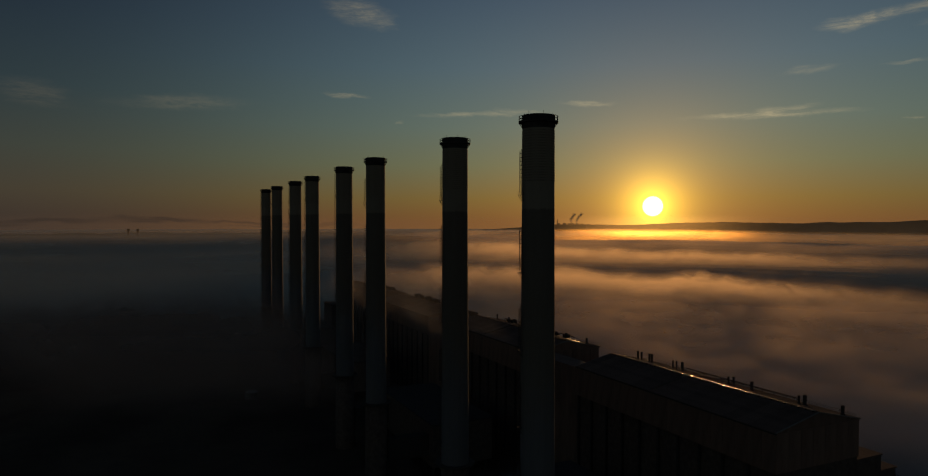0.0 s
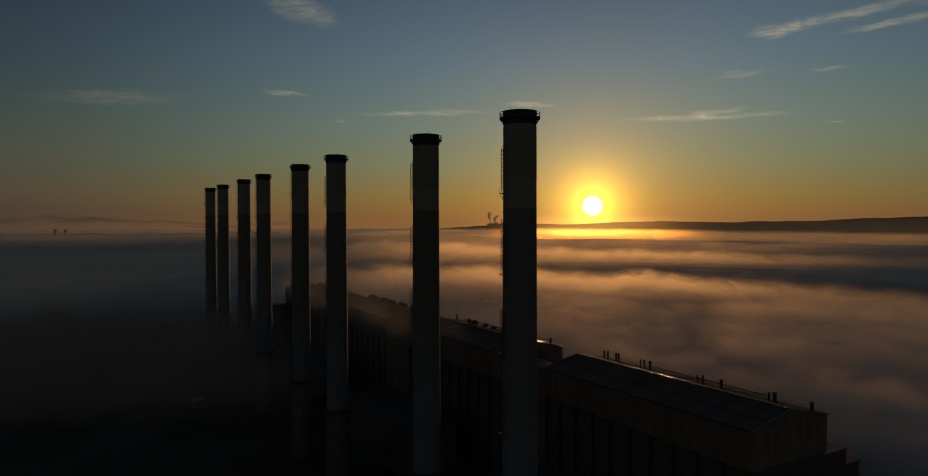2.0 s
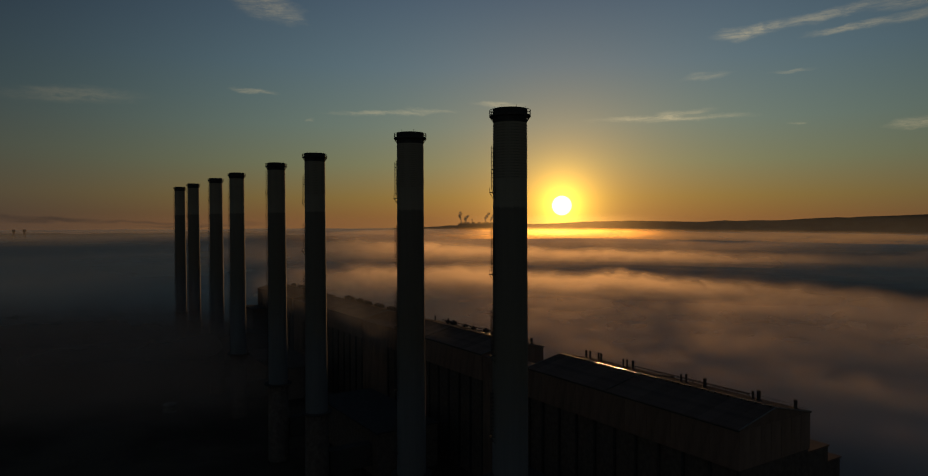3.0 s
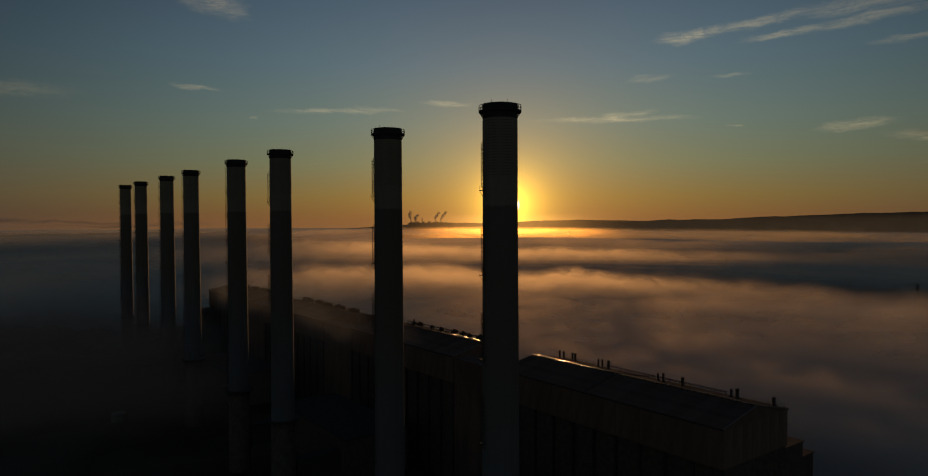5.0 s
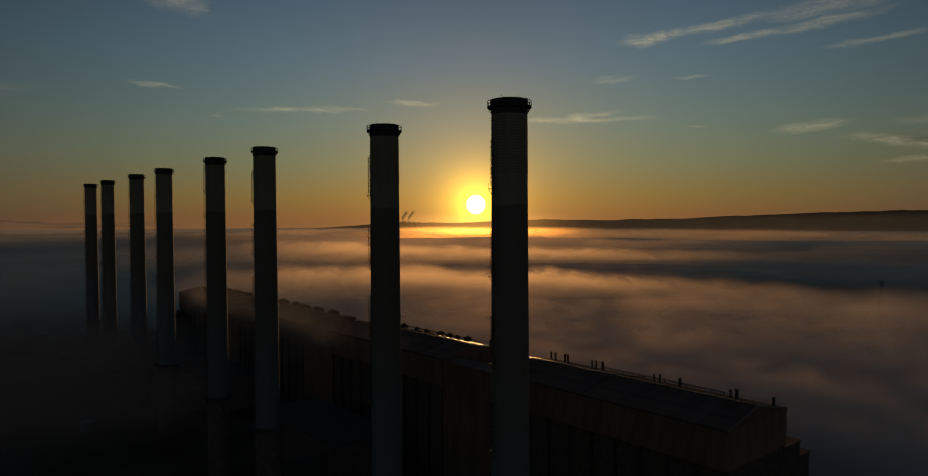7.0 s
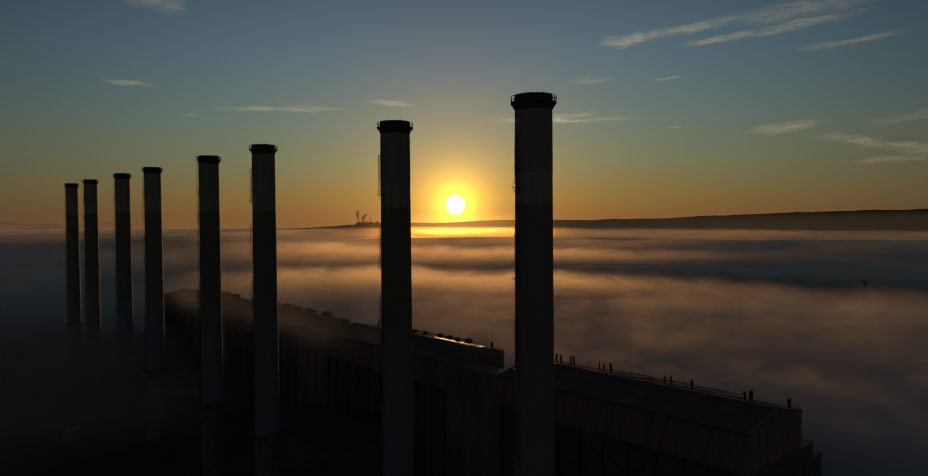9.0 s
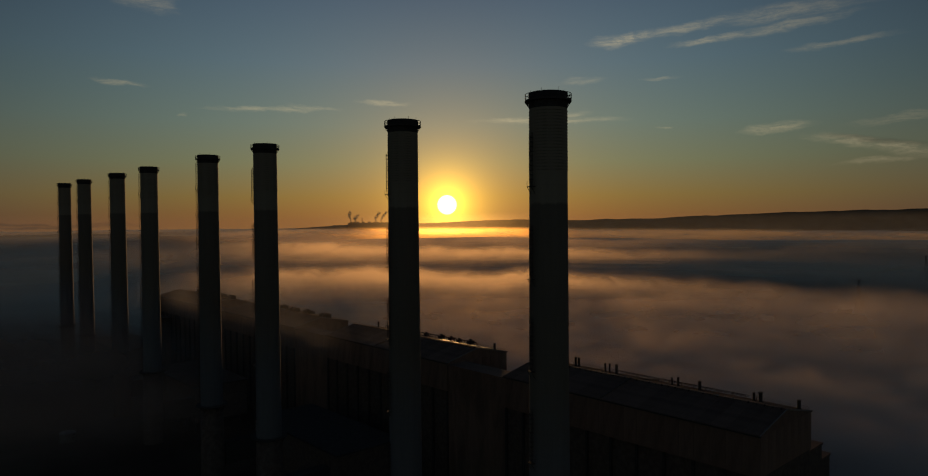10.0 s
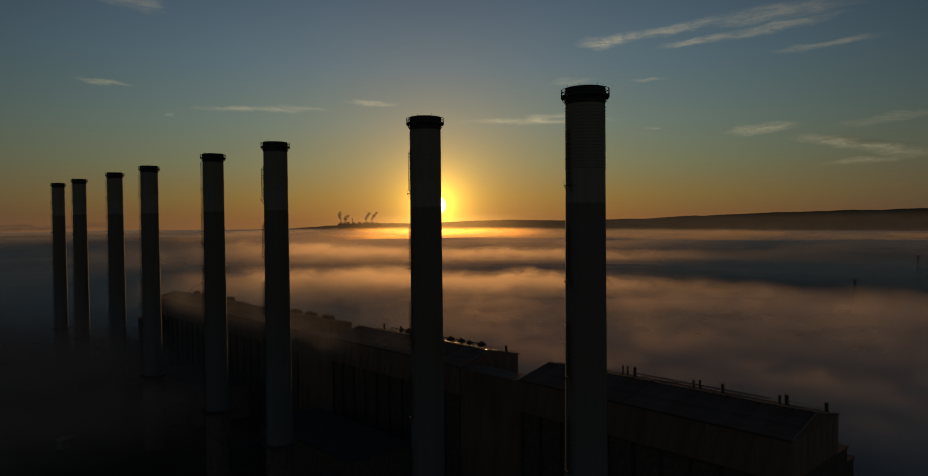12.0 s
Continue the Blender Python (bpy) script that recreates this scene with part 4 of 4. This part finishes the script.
for az, h, lean, seed in ((32.1, 66, 0.15, 1), (32.55, 46, 0.45, 2), (34.3, 62, 0.2, 3), (34.75, 64, 0.4, 4)):
    plume(az, 4350, 101, h, lean, seed, STEAM)


def tree(x, y, h, seed):
    rng = random.Random(seed)
    t = thing("tree", (x, y, 0), "dark tree crown standing up out of the mist", "tree", "trees in the mist")
    bm = bmesh.new()
    beam(bm, (0, 0, 0), (0.3, 0, h * 0.55), 0.5, 8)
    for k in range(6):
        a = rng.uniform(0, 6.28)
        beam(bm, (0.2, 0, h * (0.3 + 0.04 * k)), (math.cos(a) * h * 0.2, math.sin(a) * h * 0.2, h * (0.6 + 0.04 * k)), 0.18, 5)
    part("trunk", bm, BRICK, t)
    bm = bmesh.new()
    for k in range(1300):
        a, u = rng.uniform(0, 6.28), rng.random() ** 0.5
        z = h * rng.uniform(0.45, 1.0)
        R = h * 0.36 * math.sqrt(max(0.02, 1 - ((z / h - 0.68) / 0.36) ** 2)) * u
        c = Vector((R * math.cos(a), R * math.sin(a), z))
        q = Euler((rng.uniform(0, 3), rng.uniform(0, 3), rng.uniform(0, 3))).to_matrix()
        l = rng.uniform(0.35, 0.8)
        vs = [bm.verts.new(c + q @ Vector(p) * l) for p in ((-1, -0.5, 0), (1, -0.4, 0.2), (0.9, 0.6, 0), (-0.8, 0.5, -0.2))]
        bm.faces.new(vs)
    part("crown", bm, LEAF, t)


tree(-27, 885, 9, 5)
tree(-20, 888, 7, 6)
tree(-33, 890, 7, 7)


# ---- mist that drifts past the roofs ----
def veil(x, y, length, height, turn, seed, thick=0.2):
    m, n = material("mist_veil")
    co = n.add("ShaderNodeTexCoord").outputs["Object"]
    u = n.add("ShaderNodeSeparateXYZ", {0: co})
    ey = n.m("DIVIDE", u.outputs[1], length / 2)
    ez = n.m("DIVIDE", n.m("SUBTRACT", u.outputs[2], height * 0.45), height * 0.5)
    edge = n.step(n.m("ADD", n.m("MULTIPLY", ey, ey), n.m("MULTIPLY", ez, ez)), 0.1, 0.95, 1.0, 0.0)
    f = n.m("MULTIPLY", n.m("MULTIPLY", edge, n.step(n.noise(n.scaled(co, (1, 1, 1.6), (seed, 0, 0)), 0.016, 4, 0.55, 0.5), 0.25, 0.75)), thick)
    # brown diffuse colour stands in for warm sunlight on the lower mist
    soft = n.add("ShaderNodeMixShader", {0: 0.5, 1: n.add("ShaderNodeBsdfDiffuse", {"Color": (0.62, 0.43, 0.3, 1)}).outputs[0], 2: n.add("ShaderNodeBsdfTranslucent", {"Color": (0.5, 0.5, 0.5, 1)}).outputs[0]}).outputs[0]
    n.add("ShaderNodeOutputMaterial", {0: n.add("ShaderNodeMixShader", {0: f, 1: n.add("ShaderNodeBsdfTransparent").outputs[0], 2: soft}).outputs[0]})
    bm = bmesh.new()
    prev = None
    for i in range(31):
        yy = length * (i / 30 - 0.5)
        row = [bm.verts.new((3 * noise.noise(Vector((yy / 25, j / 3, seed))), yy, height * j / 8)) for j in range(9)]
        if prev:
            for j in range(8):
                bm.faces.new((prev[j], row[j], row[j + 1], prev[j + 1])).smooth = True
        prev = row
    v = part("mist", bm, m)
    v.matrix_world = pose(x, y, 36, 0, 0, turn)
    tagged(v, "thin wisp of mist drifting past the boiler house", "mist", kind="stuff")


veil(141, 450, 220, 52, 2, 1, 0.22)
veil(146, 545, 130, 46, -3, 2, 0.12)
veil(144, 330, 150, 40, 3, 3, 0.18)
veil(132, 400, 260, 46, 1, 5, 0.2)
veil(192, 420, 320, 44, 0, 4, 0.3)


def yard_mist(x0, y0, x1, y1, height, seed):
    """Mist lying round the feet of the farther chimneys, its brown colour darkened to stand in for shade."""
    m, n = material("yard_mist")
    pos = n.add("ShaderNodeNewGeometry").outputs["Position"]
    z = n.add("ShaderNodeSeparateXYZ", {0: pos}).outputs[2]
    co = n.add("ShaderNodeTexCoord").outputs["Object"]
    along = n.add("ShaderNodeSeparateXYZ", {0: co}).outputs[1]
    length = math.hypot(x1 - x0, y1 - y0)
    big = n.noise(n.scaled(pos, (1, 1, 1), (seed * 50.0, 0, 0)), 0.02, 4, 0.55, 0.4)
    f = n.step(n.m("ADD", z, n.m("MULTIPLY", n.m("SUBTRACT", big, 0.5), 26.0)), height * 0.3, height * 0.95, 1.0, 0.0)
    ends = n.m("MULTIPLY", n.step(along, 0.0, length * 0.25), n.step(along, length * 0.75, length, 1.0, 0.0))
    f = n.m("MULTIPLY", n.m("MULTIPLY", f, n.step(z, 0.0, 40.0)), n.m("MULTIPLY", ends, 0.9))
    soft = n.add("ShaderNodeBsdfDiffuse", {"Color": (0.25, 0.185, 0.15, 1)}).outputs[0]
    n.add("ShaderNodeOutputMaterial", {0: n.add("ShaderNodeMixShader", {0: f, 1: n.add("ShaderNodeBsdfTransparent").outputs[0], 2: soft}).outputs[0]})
    bm = bmesh.new()
    prev = None
    for i in range(31):
        row = [bm.verts.new((4 * noise.noise(Vector((i / 5, j / 3, seed))), length * i / 30, height * j / 6)) for j in range(7)]
        if prev:
            for j in range(6):
                bm.faces.new((prev[j], row[j], row[j + 1], prev[j + 1])).smooth = True
        prev = row
    v = part("yard_mist", bm, m)
    v.matrix_world = pose(x0, y0, 0, 0, 0, -math.degrees(math.atan2(x1 - x0, y1 - y0)))
    tagged(v, "mist with shade in its colour round the feet of the chimneys", "mist", kind="stuff")


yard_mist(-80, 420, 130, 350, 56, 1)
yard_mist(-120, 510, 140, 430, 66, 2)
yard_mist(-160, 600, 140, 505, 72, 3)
